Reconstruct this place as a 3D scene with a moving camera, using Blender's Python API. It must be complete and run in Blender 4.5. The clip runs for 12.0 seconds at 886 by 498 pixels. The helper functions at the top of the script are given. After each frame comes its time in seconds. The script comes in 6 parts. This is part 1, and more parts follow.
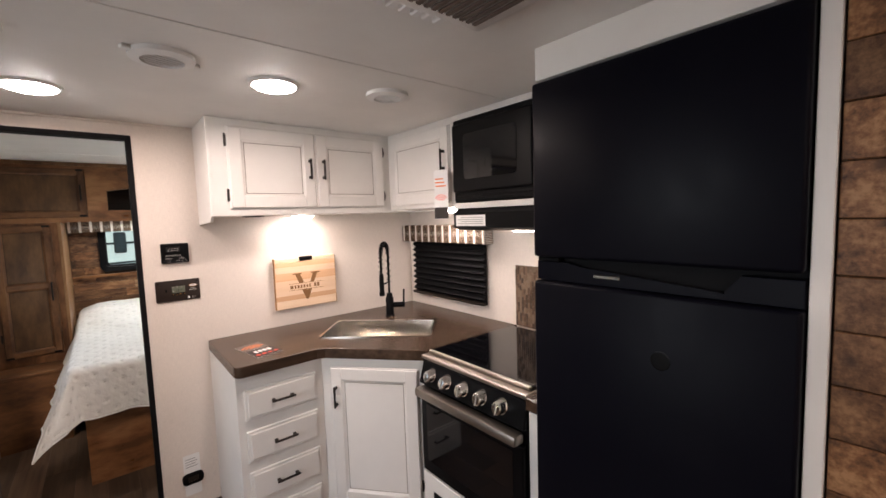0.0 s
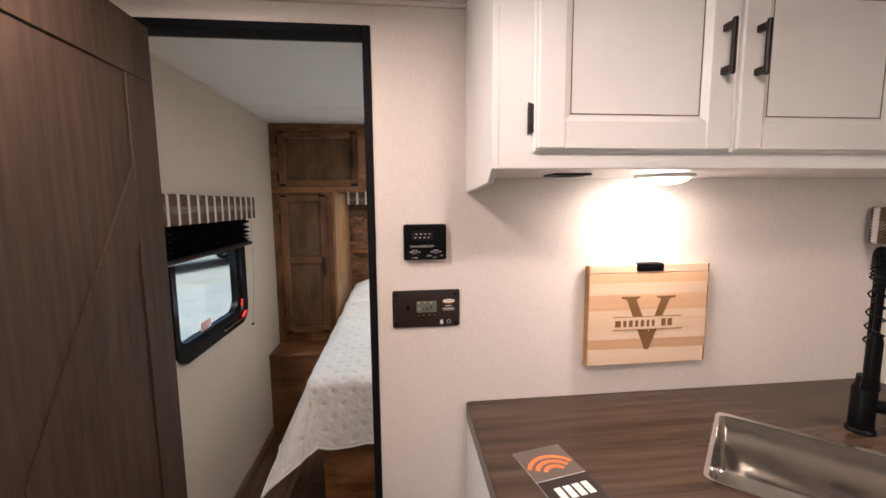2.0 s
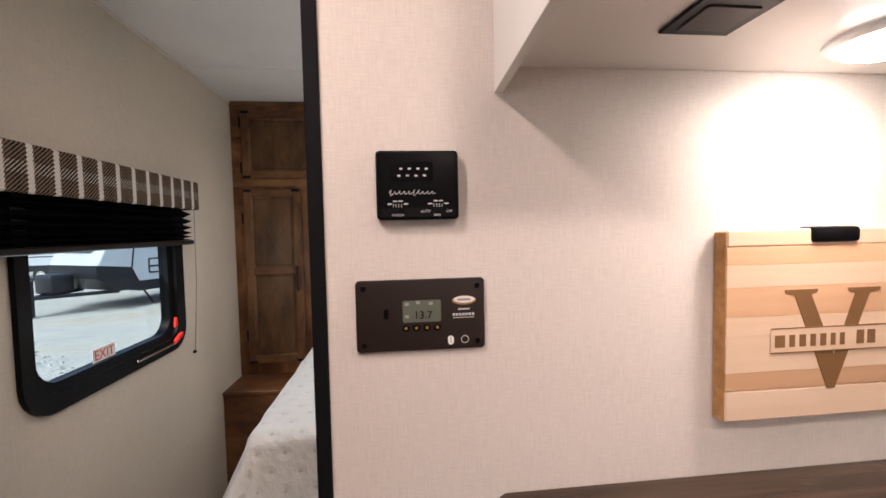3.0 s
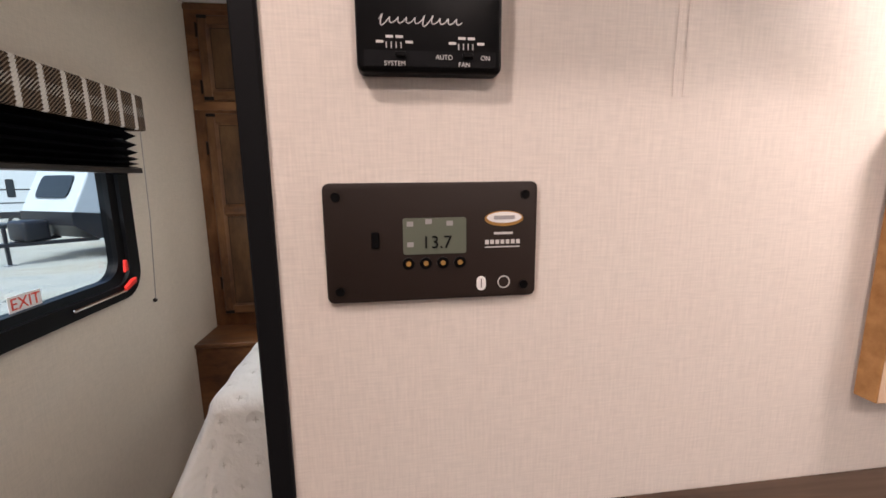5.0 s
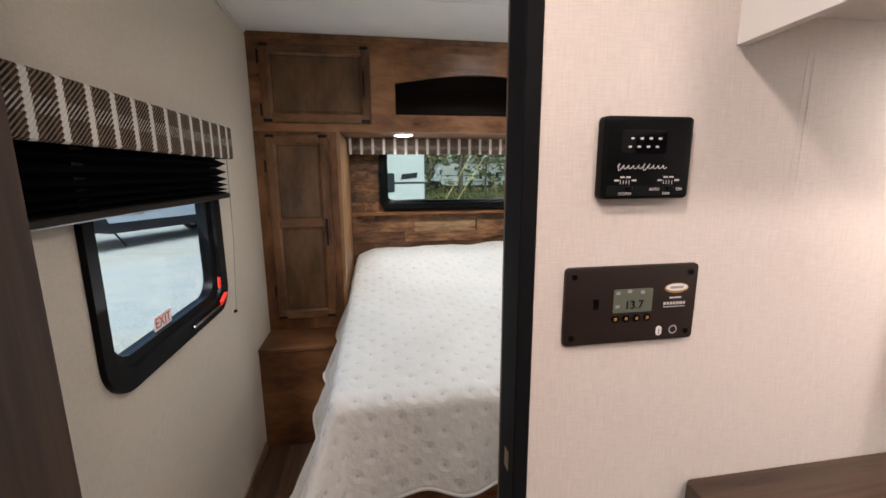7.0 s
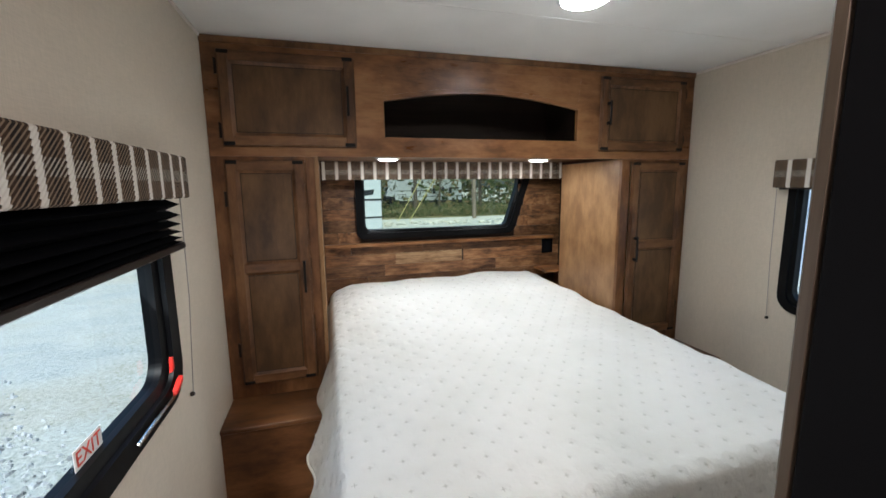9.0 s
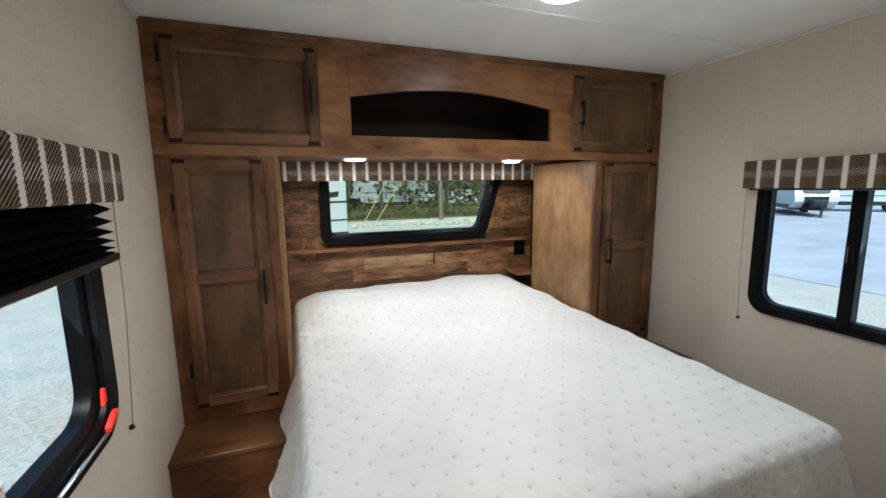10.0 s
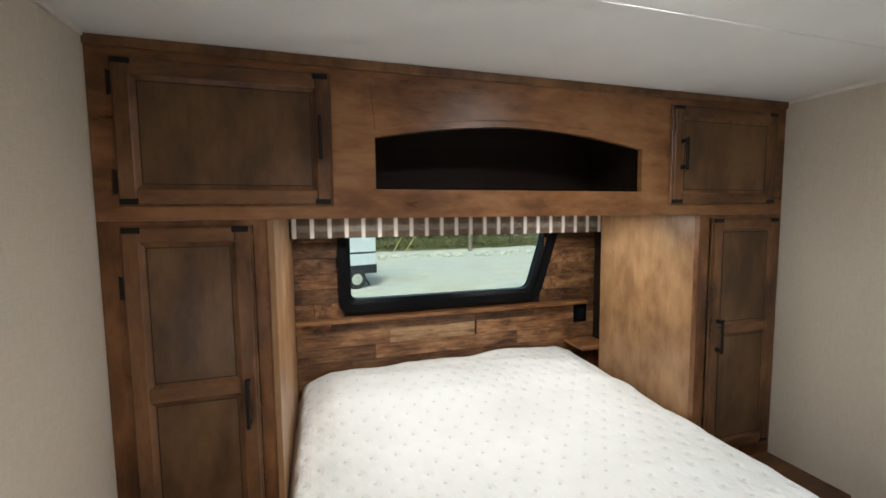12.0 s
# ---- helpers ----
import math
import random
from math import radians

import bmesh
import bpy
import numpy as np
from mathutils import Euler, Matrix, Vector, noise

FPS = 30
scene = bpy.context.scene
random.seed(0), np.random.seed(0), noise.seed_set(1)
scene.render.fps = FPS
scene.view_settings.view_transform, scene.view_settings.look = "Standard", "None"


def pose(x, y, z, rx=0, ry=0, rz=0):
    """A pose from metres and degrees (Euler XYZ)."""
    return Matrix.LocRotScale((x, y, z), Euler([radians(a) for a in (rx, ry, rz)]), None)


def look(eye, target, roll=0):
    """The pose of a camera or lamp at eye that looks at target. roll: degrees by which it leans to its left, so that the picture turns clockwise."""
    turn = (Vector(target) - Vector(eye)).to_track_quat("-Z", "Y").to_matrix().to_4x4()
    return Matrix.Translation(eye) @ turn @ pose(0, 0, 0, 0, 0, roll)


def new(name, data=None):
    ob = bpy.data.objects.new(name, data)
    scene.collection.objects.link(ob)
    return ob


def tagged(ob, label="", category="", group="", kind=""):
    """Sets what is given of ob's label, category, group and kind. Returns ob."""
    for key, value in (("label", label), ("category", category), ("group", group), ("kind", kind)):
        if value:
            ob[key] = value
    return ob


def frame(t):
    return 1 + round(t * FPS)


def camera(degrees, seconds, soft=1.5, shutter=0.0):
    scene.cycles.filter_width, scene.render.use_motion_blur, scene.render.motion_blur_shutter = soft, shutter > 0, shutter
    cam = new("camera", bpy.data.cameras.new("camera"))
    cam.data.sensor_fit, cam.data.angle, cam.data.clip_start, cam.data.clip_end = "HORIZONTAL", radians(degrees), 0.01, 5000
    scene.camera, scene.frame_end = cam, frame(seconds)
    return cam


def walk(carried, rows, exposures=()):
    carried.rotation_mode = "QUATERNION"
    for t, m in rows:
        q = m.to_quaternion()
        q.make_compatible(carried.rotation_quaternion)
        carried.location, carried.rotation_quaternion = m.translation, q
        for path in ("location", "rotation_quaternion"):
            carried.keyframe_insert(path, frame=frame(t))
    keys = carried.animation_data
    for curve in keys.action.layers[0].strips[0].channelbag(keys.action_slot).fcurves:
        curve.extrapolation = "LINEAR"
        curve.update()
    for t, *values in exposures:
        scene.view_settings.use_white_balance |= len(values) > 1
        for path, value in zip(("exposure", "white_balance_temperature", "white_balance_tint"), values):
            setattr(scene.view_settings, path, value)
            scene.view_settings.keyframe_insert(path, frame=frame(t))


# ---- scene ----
cam = camera(94.8, 12.0, soft=1.6)
PATH = [
    (0, (-0.12, -0.068, 1.542), (1.159, 1.46, 1.379), -1.9),
    (0.4, (-0.112, 0.084, 1.538), (0.679, 1.914, 1.37), -1.3),
    (0.5, (-0.044, 0.137, 1.526), (0.585, 2.028, 1.363), -1.0),
    (0.7, (-0.064, 0.278, 1.542), (0.399, 2.216, 1.364), -0.9),
    (1, (-0.018, 0.48, 1.546), (0.25, 2.454, 1.37), -0.6),
    (1.5, (0.041, 0.879, 1.551), (0.269, 2.856, 1.345), -0.5),
    (2, (0.097, 1.28, 1.505), (0.304, 3.257, 1.28), -0.5),
    (2.5, (0.078, 1.598, 1.409), (0.337, 3.572, 1.221), -1.0),
    (3, (0.14, 1.827, 1.328), (0.345, 3.814, 1.231), -1.2),
    (3.5, (0.139, 2.017, 1.257), (0.361, 3.997, 1.082), -0.9),
    (5.3, (0.124, 2.074, 1.255), (0.374, 4.029, 0.91), -0.5),
    (5.5, (0.114, 2.044, 1.266), (0.366, 3.997, 0.918), -0.3),
    (6, (0.043, 1.959, 1.282), (0.308, 3.909, 0.926), -0.2),
    (6.5, (-0.041, 1.976, 1.289), (0.247, 3.921, 0.927), -0.2),
    (7, (-0.173, 1.957, 1.378), (0.142, 3.897, 1.007), -0.3),
    (7.2, (-0.23, 1.955, 1.419), (0.103, 3.89, 1.04), -0.3),
    (8.8, (-0.338, 2.267, 1.466), (0.171, 4.175, 1.151), -0.6),
    (9, (-0.327, 2.31, 1.454), (0.214, 4.211, 1.149), -0.7),
    (9.5, (-0.327, 2.385, 1.45), (0.321, 4.254, 1.151), -0.7),
    (10, (-0.323, 2.415, 1.453), (0.373, 4.267, 1.154), -0.8),
    (10.5, (-0.322, 2.43, 1.454), (0.391, 4.274, 1.157), -0.7),
    (11, (-0.332, 2.516, 1.499), (0.383, 4.359, 1.198), -0.6),
    (11.5, (-0.269, 2.734, 1.559), (0.418, 4.593, 1.29), -0.7),
    (12, (-0.223, 2.932, 1.588), (0.351, 4.841, 1.429), -0.6),
]
EXPOSURES = [
    (0.0, 1.90, 6500, 14), (0.7, 1.9, 6500, 14), (1.6, 1.71, 6500, 15), (3.5, 1.70, 6450, 16), (6.0, 1.70, 6400, 15),
    (7.2, 1.75, 6300, 13), (9.0, 1.88, 6120, 10), (11.0, 1.87, 6120, 10), (12.0, 1.86, 6400, 10)]
SKY, KITCHEN_W, BED_W, UNDER_W, READ_W, HOOD_W, DAY_W, WINDOW_W = 0.15, 2.0, 1.15, 0.55, 0.80, 0.14, 8.0, 0.5
walk(cam, [(t, look(eye, target, roll)) for t, eye, target, roll in PATH], EXPOSURES)

# ---- world, sun and lamps ----
world = bpy.data.worlds.new("world")
scene.world = world
world.use_nodes = True
wn = world.node_tree.nodes
sky = wn.new("ShaderNodeTexSky")
sky.sky_type = "NISHITA"
sky.sun_disc = False
sky.sun_elevation, sky.sun_rotation = radians(48), radians(200)
sky.dust_density, sky.ozone_density = 4.0, 1.0
world.node_tree.links.new(sky.outputs[0], wn["Background"].inputs[0])
wn["Background"].inputs[1].default_value = SKY
sun = new("sun", bpy.data.lights.new("sun", "SUN"))
sun.data.energy, sun.data.angle, sun.data.color = 1.5, radians(20), (1.0, 0.97, 0.92)
sun.matrix_world = look((0, 0, 10), (2.3, 6.3, 0))

XL, XR, ZC = -0.80, 1.67, 2.044          # side walls and ceiling of the trailer
XLB, XRB = -0.766, 1.644                 # the bedroom is a little narrower
YP, YW, YH, YB = 2.45, 4.175, 5.0, -2.6  # partition, wardrobe fronts, head wall, rear wall
WARM = (1.0, 0.80, 0.70)
COOL = (0.95, 0.985, 0.965)


def lamp_at(x, y, z, watts, size, colour=WARM, tilt=0):
    lamp = new("lamp", bpy.data.lights.new("lamp", "AREA"))
    lamp.data.shape, lamp.data.size, lamp.data.energy, lamp.data.color = "DISK", size, watts, colour
    lamp.matrix_world = pose(x, y, z, tilt, 0, 0)
    return lamp


CEILING_LIGHTS = [(-0.27, 1.965), (0.41, 1.50), (-0.1, -0.95), (-0.3, -1.9)]
for x, y in CEILING_LIGHTS:
    lamp_at(x, y, ZC - 0.034, KITCHEN_W, 0.14)
lamp_at(0.50, 3.53, ZC - 0.034, BED_W, 0.14, COOL).data.spread = radians(160)
UNDER_LIGHTS = [(0.80, 2.315, 1.566), (1.50, 1.78, 1.575)]
for x, y, z in UNDER_LIGHTS:
    lamp_at(x, y, z - 0.03, UNDER_W, 0.11)
lamp_at(1.42, 1.15, 1.450, HOOD_W, 0.08)
READING_LIGHTS = [(0.0, 4.50, 1.604), (0.885, 4.50, 1.604)]
for x, y, z in READING_LIGHTS:
    lamp_at(x, y, z - 0.022, READ_W, 0.10, COOL)
# area lamp added for daylight in the opening of the unseen slide-out window
day = new("daylight", bpy.data.lights.new("daylight", "AREA"))
day.data.shape, day.data.size, day.data.size_y, day.data.energy, day.data.color = "RECTANGLE", 0.62, 1.45, DAY_W, (0.92, 0.97, 1.0)
day.matrix_world = look((-1.74, 0.95, 1.175), (-0.74, 0.95, 1.0))
# area lamps added in both bedroom windows, for daylight thrown up by pale ground
for x, y, z, way, high in ((-0.757, 3.23, 1.09, 1, 0.34), (1.635, 3.245, 1.16, -1, 0.46)):
    sky_light = new("daylight", bpy.data.lights.new("daylight", "AREA"))
    sky_light.data.shape, sky_light.data.size, sky_light.data.size_y = "RECTANGLE", 0.60, high
    sky_light.data.energy, sky_light.data.color = WINDOW_W, (0.88, 0.96, 1.0)
    sky_light.matrix_world = look((x, y, z), (x + way, y, z + 0.55))
# ---- materials ----


def material(name, colour=(0.5, 0.5, 0.5), rough=0.5, metal=0.0, spec=0.5):
    m = bpy.data.materials.new(name)
    m.use_nodes = True
    b = m.node_tree.nodes["Principled BSDF"]
    b.inputs["Base Color"].default_value = (*colour, 1)
    b.inputs["Roughness"].default_value = rough
    b.inputs["Metallic"].default_value = metal
    b.inputs["Specular IOR Level"].default_value = spec
    return m


def node(m, kind, **sets):
    n = m.node_tree.nodes.new(kind)
    for key, value in sets.items():
        if key.startswith("_"):
            n.inputs[int(key[1:])].default_value = value
        else:
            setattr(n, key, value)
    return n


def link(m, a, b):
    m.node_tree.links.new(a, b)


def shader(m):
    return m.node_tree.nodes["Principled BSDF"]


def coords(m, scale, kind="Object"):
    tc, mp = node(m, "ShaderNodeTexCoord"), node(m, "ShaderNodeMapping")
    mp.inputs["Scale"].default_value = scale
    link(m, tc.outputs[kind], mp.inputs[0])
    return mp.outputs[0]


def noise_at(m, vector, scale, detail=4.0, rough=0.55):
    n = node(m, "ShaderNodeTexNoise")
    n.inputs["Scale"].default_value, n.inputs["Detail"].default_value, n.inputs["Roughness"].default_value = scale, detail, rough
    link(m, vector, n.inputs["Vector"])
    return n.outputs[0]


def ramp(m, value, stops):
    r = node(m, "ShaderNodeValToRGB")
    for k, (at, colour) in enumerate(stops):
        e = r.color_ramp.elements[k] if k < 2 else r.color_ramp.elements.new(at)
        e.position, e.color = at, (*colour, 1)
    link(m, value, r.inputs[0])
    return r.outputs[0]


def mix(m, factor, a, b, blend="MIX"):
    x = node(m, "ShaderNodeMix", data_type="RGBA", blend_type=blend)
    for sock, value in ((x.inputs[0], factor), (x.inputs[6], a), (x.inputs[7], b)):
        if isinstance(value, (int, float)):
            sock.default_value = value
        elif isinstance(value, tuple):
            sock.default_value = (*value, 1)
        else:
            link(m, value, sock)
    return x.outputs[2]


def maths(m, operation, a, b=0.0, c=0.0):
    x = node(m, "ShaderNodeMath", operation=operation)
    for sock, value in zip(x.inputs, (a, b, c)):
        if isinstance(value, (int, float)):
            sock.default_value = value
        else:
            link(m, value, sock)
    return x.outputs[0]


def bump(m, height, strength, distance=0.002):
    b = node(m, "ShaderNodeBump")
    b.inputs["Strength"].default_value, b.inputs["Distance"].default_value = strength, distance
    link(m, height, b.inputs["Height"])
    link(m, b.outputs[0], shader(m).inputs["Normal"])


def tint(m, colour):
    link(m, colour, shader(m).inputs["Base Color"])


def wood(name, dark, light, axis, rough=0.45, fine=34.0, jump=0.0, vary=0.25):
    """Stained wood with its grain along one axis; jump shifts the tone from piece to piece."""
    m = material(name, dark, rough, spec=0.35)
    scale = [fine, fine, fine]
    scale["xyz".index(axis)] = fine * 0.06
    info = node(m, "ShaderNodeObjectInfo")
    tc, mp = node(m, "ShaderNodeTexCoord"), node(m, "ShaderNodeMapping")
    mp.inputs["Scale"].default_value = scale
    shift = node(m, "ShaderNodeCombineXYZ")
    off = maths(m, "MULTIPLY", info.outputs["Random"], 40.0 if jump else 0.0)
    for k in range(3):
        link(m, off, shift.inputs[k])
    link(m, shift.outputs[0], mp.inputs["Location"])
    link(m, tc.outputs["Object"], mp.inputs[0])
    grain = noise_at(m, mp.outputs[0], 1.0, 8.0, 0.62)
    broad = noise_at(m, coords(m, [s * 0.16 for s in scale]), 1.0, 3.0)
    base = ramp(m, grain, [(0.32, dark), (0.68, light)])
    base = mix(m, maths(m, "MULTIPLY", broad, vary * 2), base, tuple(0.55 * c for c in dark))
    if jump:
        base = mix(m, 1.0, base, ramp(m, info.outputs["Random"], [(0.0, (1 - jump,) * 3), (1.0, (1 + jump * 0.6, 1 + jump * 0.55, 1 + jump * 0.5))]), "MULTIPLY")
    tint(m, base)
    bump(m, grain, 0.25, 0.0008)
    return m


def stain(name, dark, middle, light, axis, rough=0.4, stretch=0.45):
    """Blotchy stained maple: clouds of tone, soft figure and fine pores along one axis."""
    m = material(name, middle, rough, spec=0.4)
    k = "xyz".index(axis)

    def along(s, thin):
        v = [s, s, s]
        v[k] = s * thin
        return coords(m, v)

    cloud = noise_at(m, along(8.0, stretch), 1.0, 5.0, 0.62)
    figure = noise_at(m, along(30.0, 0.3), 1.0, 5.0, 0.6)
    pore = noise_at(m, along(220.0, 0.04), 1.0, 3.0, 0.6)
    base = ramp(m, maths(m, "ADD", maths(m, "MULTIPLY", cloud, 0.72), maths(m, "MULTIPLY", figure, 0.28)), [(0.39, dark), (0.50, middle), (0.62, light)])
    tint(m, mix(m, ramp(m, pore, [(0.52, (0.0,) * 3), (0.74, (0.30,) * 3)]), base, dark))
    link(m, ramp(m, figure, [(0.3, (rough - 0.08,) * 3), (0.7, (rough + 0.1,) * 3)]), shader(m).inputs["Roughness"])
    bump(m, pore, 0.15, 0.0005)
    return m


def barn(name, dark, middle, light, jump):
    """Rough-sawn barn wood along x: smoky blotches, broken grain and small knots, each plank with its own tone."""
    m = material(name, middle, 0.5, spec=0.35)
    info, tc, add = node(m, "ShaderNodeObjectInfo"), node(m, "ShaderNodeTexCoord"), node(m, "ShaderNodeVectorMath", operation="ADD")
    shift = node(m, "ShaderNodeCombineXYZ")
    for k, far in enumerate((31.0, 17.0, 23.0)):
        link(m, maths(m, "MULTIPLY", info.outputs["Random"], far), shift.inputs[k])
    link(m, tc.outputs["Object"], add.inputs[0])
    link(m, shift.outputs[0], add.inputs[1])

    def scaled(x, y, z):
        mp = node(m, "ShaderNodeMapping")
        mp.inputs["Scale"].default_value = (x, y, z)
        link(m, add.outputs[0], mp.inputs[0])
        return mp.outputs[0]

    smoke = noise_at(m, scaled(5.0, 12.0, 15.0), 1.0, 6.0, 0.68)
    grain = noise_at(m, scaled(7.0, 90.0, 90.0), 1.0, 5.0, 0.65)
    tone = maths(m, "ADD", maths(m, "MULTIPLY", smoke, 0.66), maths(m, "MULTIPLY", grain, 0.34))
    base = ramp(m, tone, [(0.38, dark), (0.50, middle), (0.63, light)])
    knot = node(m, "ShaderNodeTexVoronoi")
    knot.inputs["Scale"].default_value = 1.0
    link(m, scaled(5.0, 9.0, 9.0), knot.inputs["Vector"])
    base = mix(m, ramp(m, knot.outputs["Distance"], [(0.06, (0.75,) * 3), (0.17, (0.0,) * 3)]), base, dark)
    if jump:
        base = mix(m, 1.0, base, ramp(m, info.outputs["Random"], [(0.0, (1 - jump,) * 3), (1.0, (1 + jump * 0.6,) * 3)]), "MULTIPLY")
    tint(m, base)
    bump(m, tone, 0.5, 0.0012)
    return m


def linen(name, colour, contrast=0.10):
    """Wallpaper with a woven linen print and soft unevenness."""
    m = material(name, colour, 0.62, spec=0.25)
    a = noise_at(m, coords(m, (420, 420, 30)), 1.0, 2.0)
    b = noise_at(m, coords(m, (40, 40, 500)), 1.0, 2.0)
    c = noise_at(m, coords(m, (2, 2, 2)), 1.0, 3.0)
    weave = maths(m, "ADD", maths(m, "MULTIPLY", a, 0.5), maths(m, "MULTIPLY", b, 0.5))
    lo, hi = tuple(v * (1 - contrast) for v in colour), tuple(min(1, v * (1 + contrast)) for v in colour)
    base = ramp(m, weave, [(0.36, lo), (0.64, hi)])
    tint(m, mix(m, maths(m, "MULTIPLY", c, 0.16), base, tuple(v * 0.8 for v in colour)))
    bump(m, weave, 0.2, 0.0006)
    return m


def painted(name, colour, rough=0.4):
    m = material(name, colour, rough, spec=0.4)
    n = noise_at(m, coords(m, (5, 5, 5)), 1.0, 5.0)
    tint(m, ramp(m, n, [(0.3, tuple(v * 0.94 for v in colour)), (0.7, colour)]))
    bump(m, noise_at(m, coords(m, (160, 160, 160)), 1.0, 3.0), 0.08, 0.0005)
    return m


def plaid(name, axis, lean, phase, middle):
    """Plaid twill: pale stripes with toothed edges cross a paler band over brown and black diagonal threads."""
    m = material(name, (0.2, 0.14, 0.1), 0.9, spec=0.15)
    step = 0.0735
    tc, sep = node(m, "ShaderNodeTexCoord"), node(m, "ShaderNodeSeparateXYZ")
    link(m, tc.outputs["Object"], sep.inputs[0])
    u, v = sep.outputs["xy".index(axis)], sep.outputs[2]
    twill = maths(m, "FRACT", maths(m, "MULTIPLY", maths(m, "ADD", maths(m, "MULTIPLY", u, lean), v), 1 / 0.0102))
    tooth = maths(m, "MULTIPLY", maths(m, "ABSOLUTE", maths(m, "SUBTRACT", twill, 0.5)), 0.12)
    cell = maths(m, "FRACT", maths(m, "MULTIPLY", maths(m, "SUBTRACT", u, phase - step / 2), 1 / step))
    off = maths(m, "ABSOLUTE", maths(m, "SUBTRACT", cell, 0.5))
    pale = maths(m, "LESS_THAN", maths(m, "ADD", off, tooth), 0.145)
    dark = maths(m, "GREATER_THAN", off, 0.36)
    level = maths(m, "ABSOLUTE", maths(m, "SUBTRACT", maths(m, "FRACT", maths(m, "MULTIPLY", maths(m, "SUBTRACT", v, middle - step / 2), 1 / step)), 0.5))
    band = maths(m, "LESS_THAN", level, 0.19)
    thread = maths(m, "GREATER_THAN", twill, 0.62)
    brown = mix(m, dark, (0.042, 0.023, 0.013), (0.011, 0.008, 0.0065))
    light = mix(m, band, (0.26, 0.185, 0.125), (0.52, 0.45, 0.37))
    body = mix(m, maths(m, "MULTIPLY", thread, 0.9), brown, light)
    stripe = mix(m, maths(m, "MULTIPLY", thread, 0.22), (0.76, 0.71, 0.64), (0.38, 0.30, 0.23))
    base = mix(m, pale, body, stripe)
    fuzz = noise_at(m, coords(m, (300, 300, 300)), 1.0, 3.0)
    tint(m, mix(m, maths(m, "MULTIPLY", fuzz, 0.2), base, (0.08, 0.055, 0.042)))
    bump(m, maths(m, "ADD", twill, fuzz), 0.4, 0.0012)
    return m


def emission(name, colour, strength):
    m = material(name, colour, 0.4)
    shader(m).inputs["Emission Color"].default_value = (*colour, 1)
    shader(m).inputs["Emission Strength"].default_value = strength
    return m


def glass(name, tinted=(0.40, 0.46, 0.44)):
    m = bpy.data.materials.new(name)
    m.use_nodes = True
    t = m.node_tree
    t.nodes.remove(t.nodes["Principled BSDF"])
    clear, gloss, both, fr = (t.nodes.new(k) for k in ("ShaderNodeBsdfTransparent", "ShaderNodeBsdfGlossy", "ShaderNodeMixShader", "ShaderNodeFresnel"))
    # the tint lowers the brightness of the view outside
    clear.inputs[0].default_value = (*tinted, 1)
    gloss.inputs["Roughness"].default_value = 0.02
    fr.inputs[0].default_value = 1.22
    for a, b in ((fr.outputs[0], both.inputs[0]), (clear.outputs[0], both.inputs[1]), (gloss.outputs[0], both.inputs[2]), (both.outputs[0], t.nodes["Material Output"].inputs[0])):
        t.links.new(a, b)
    return m


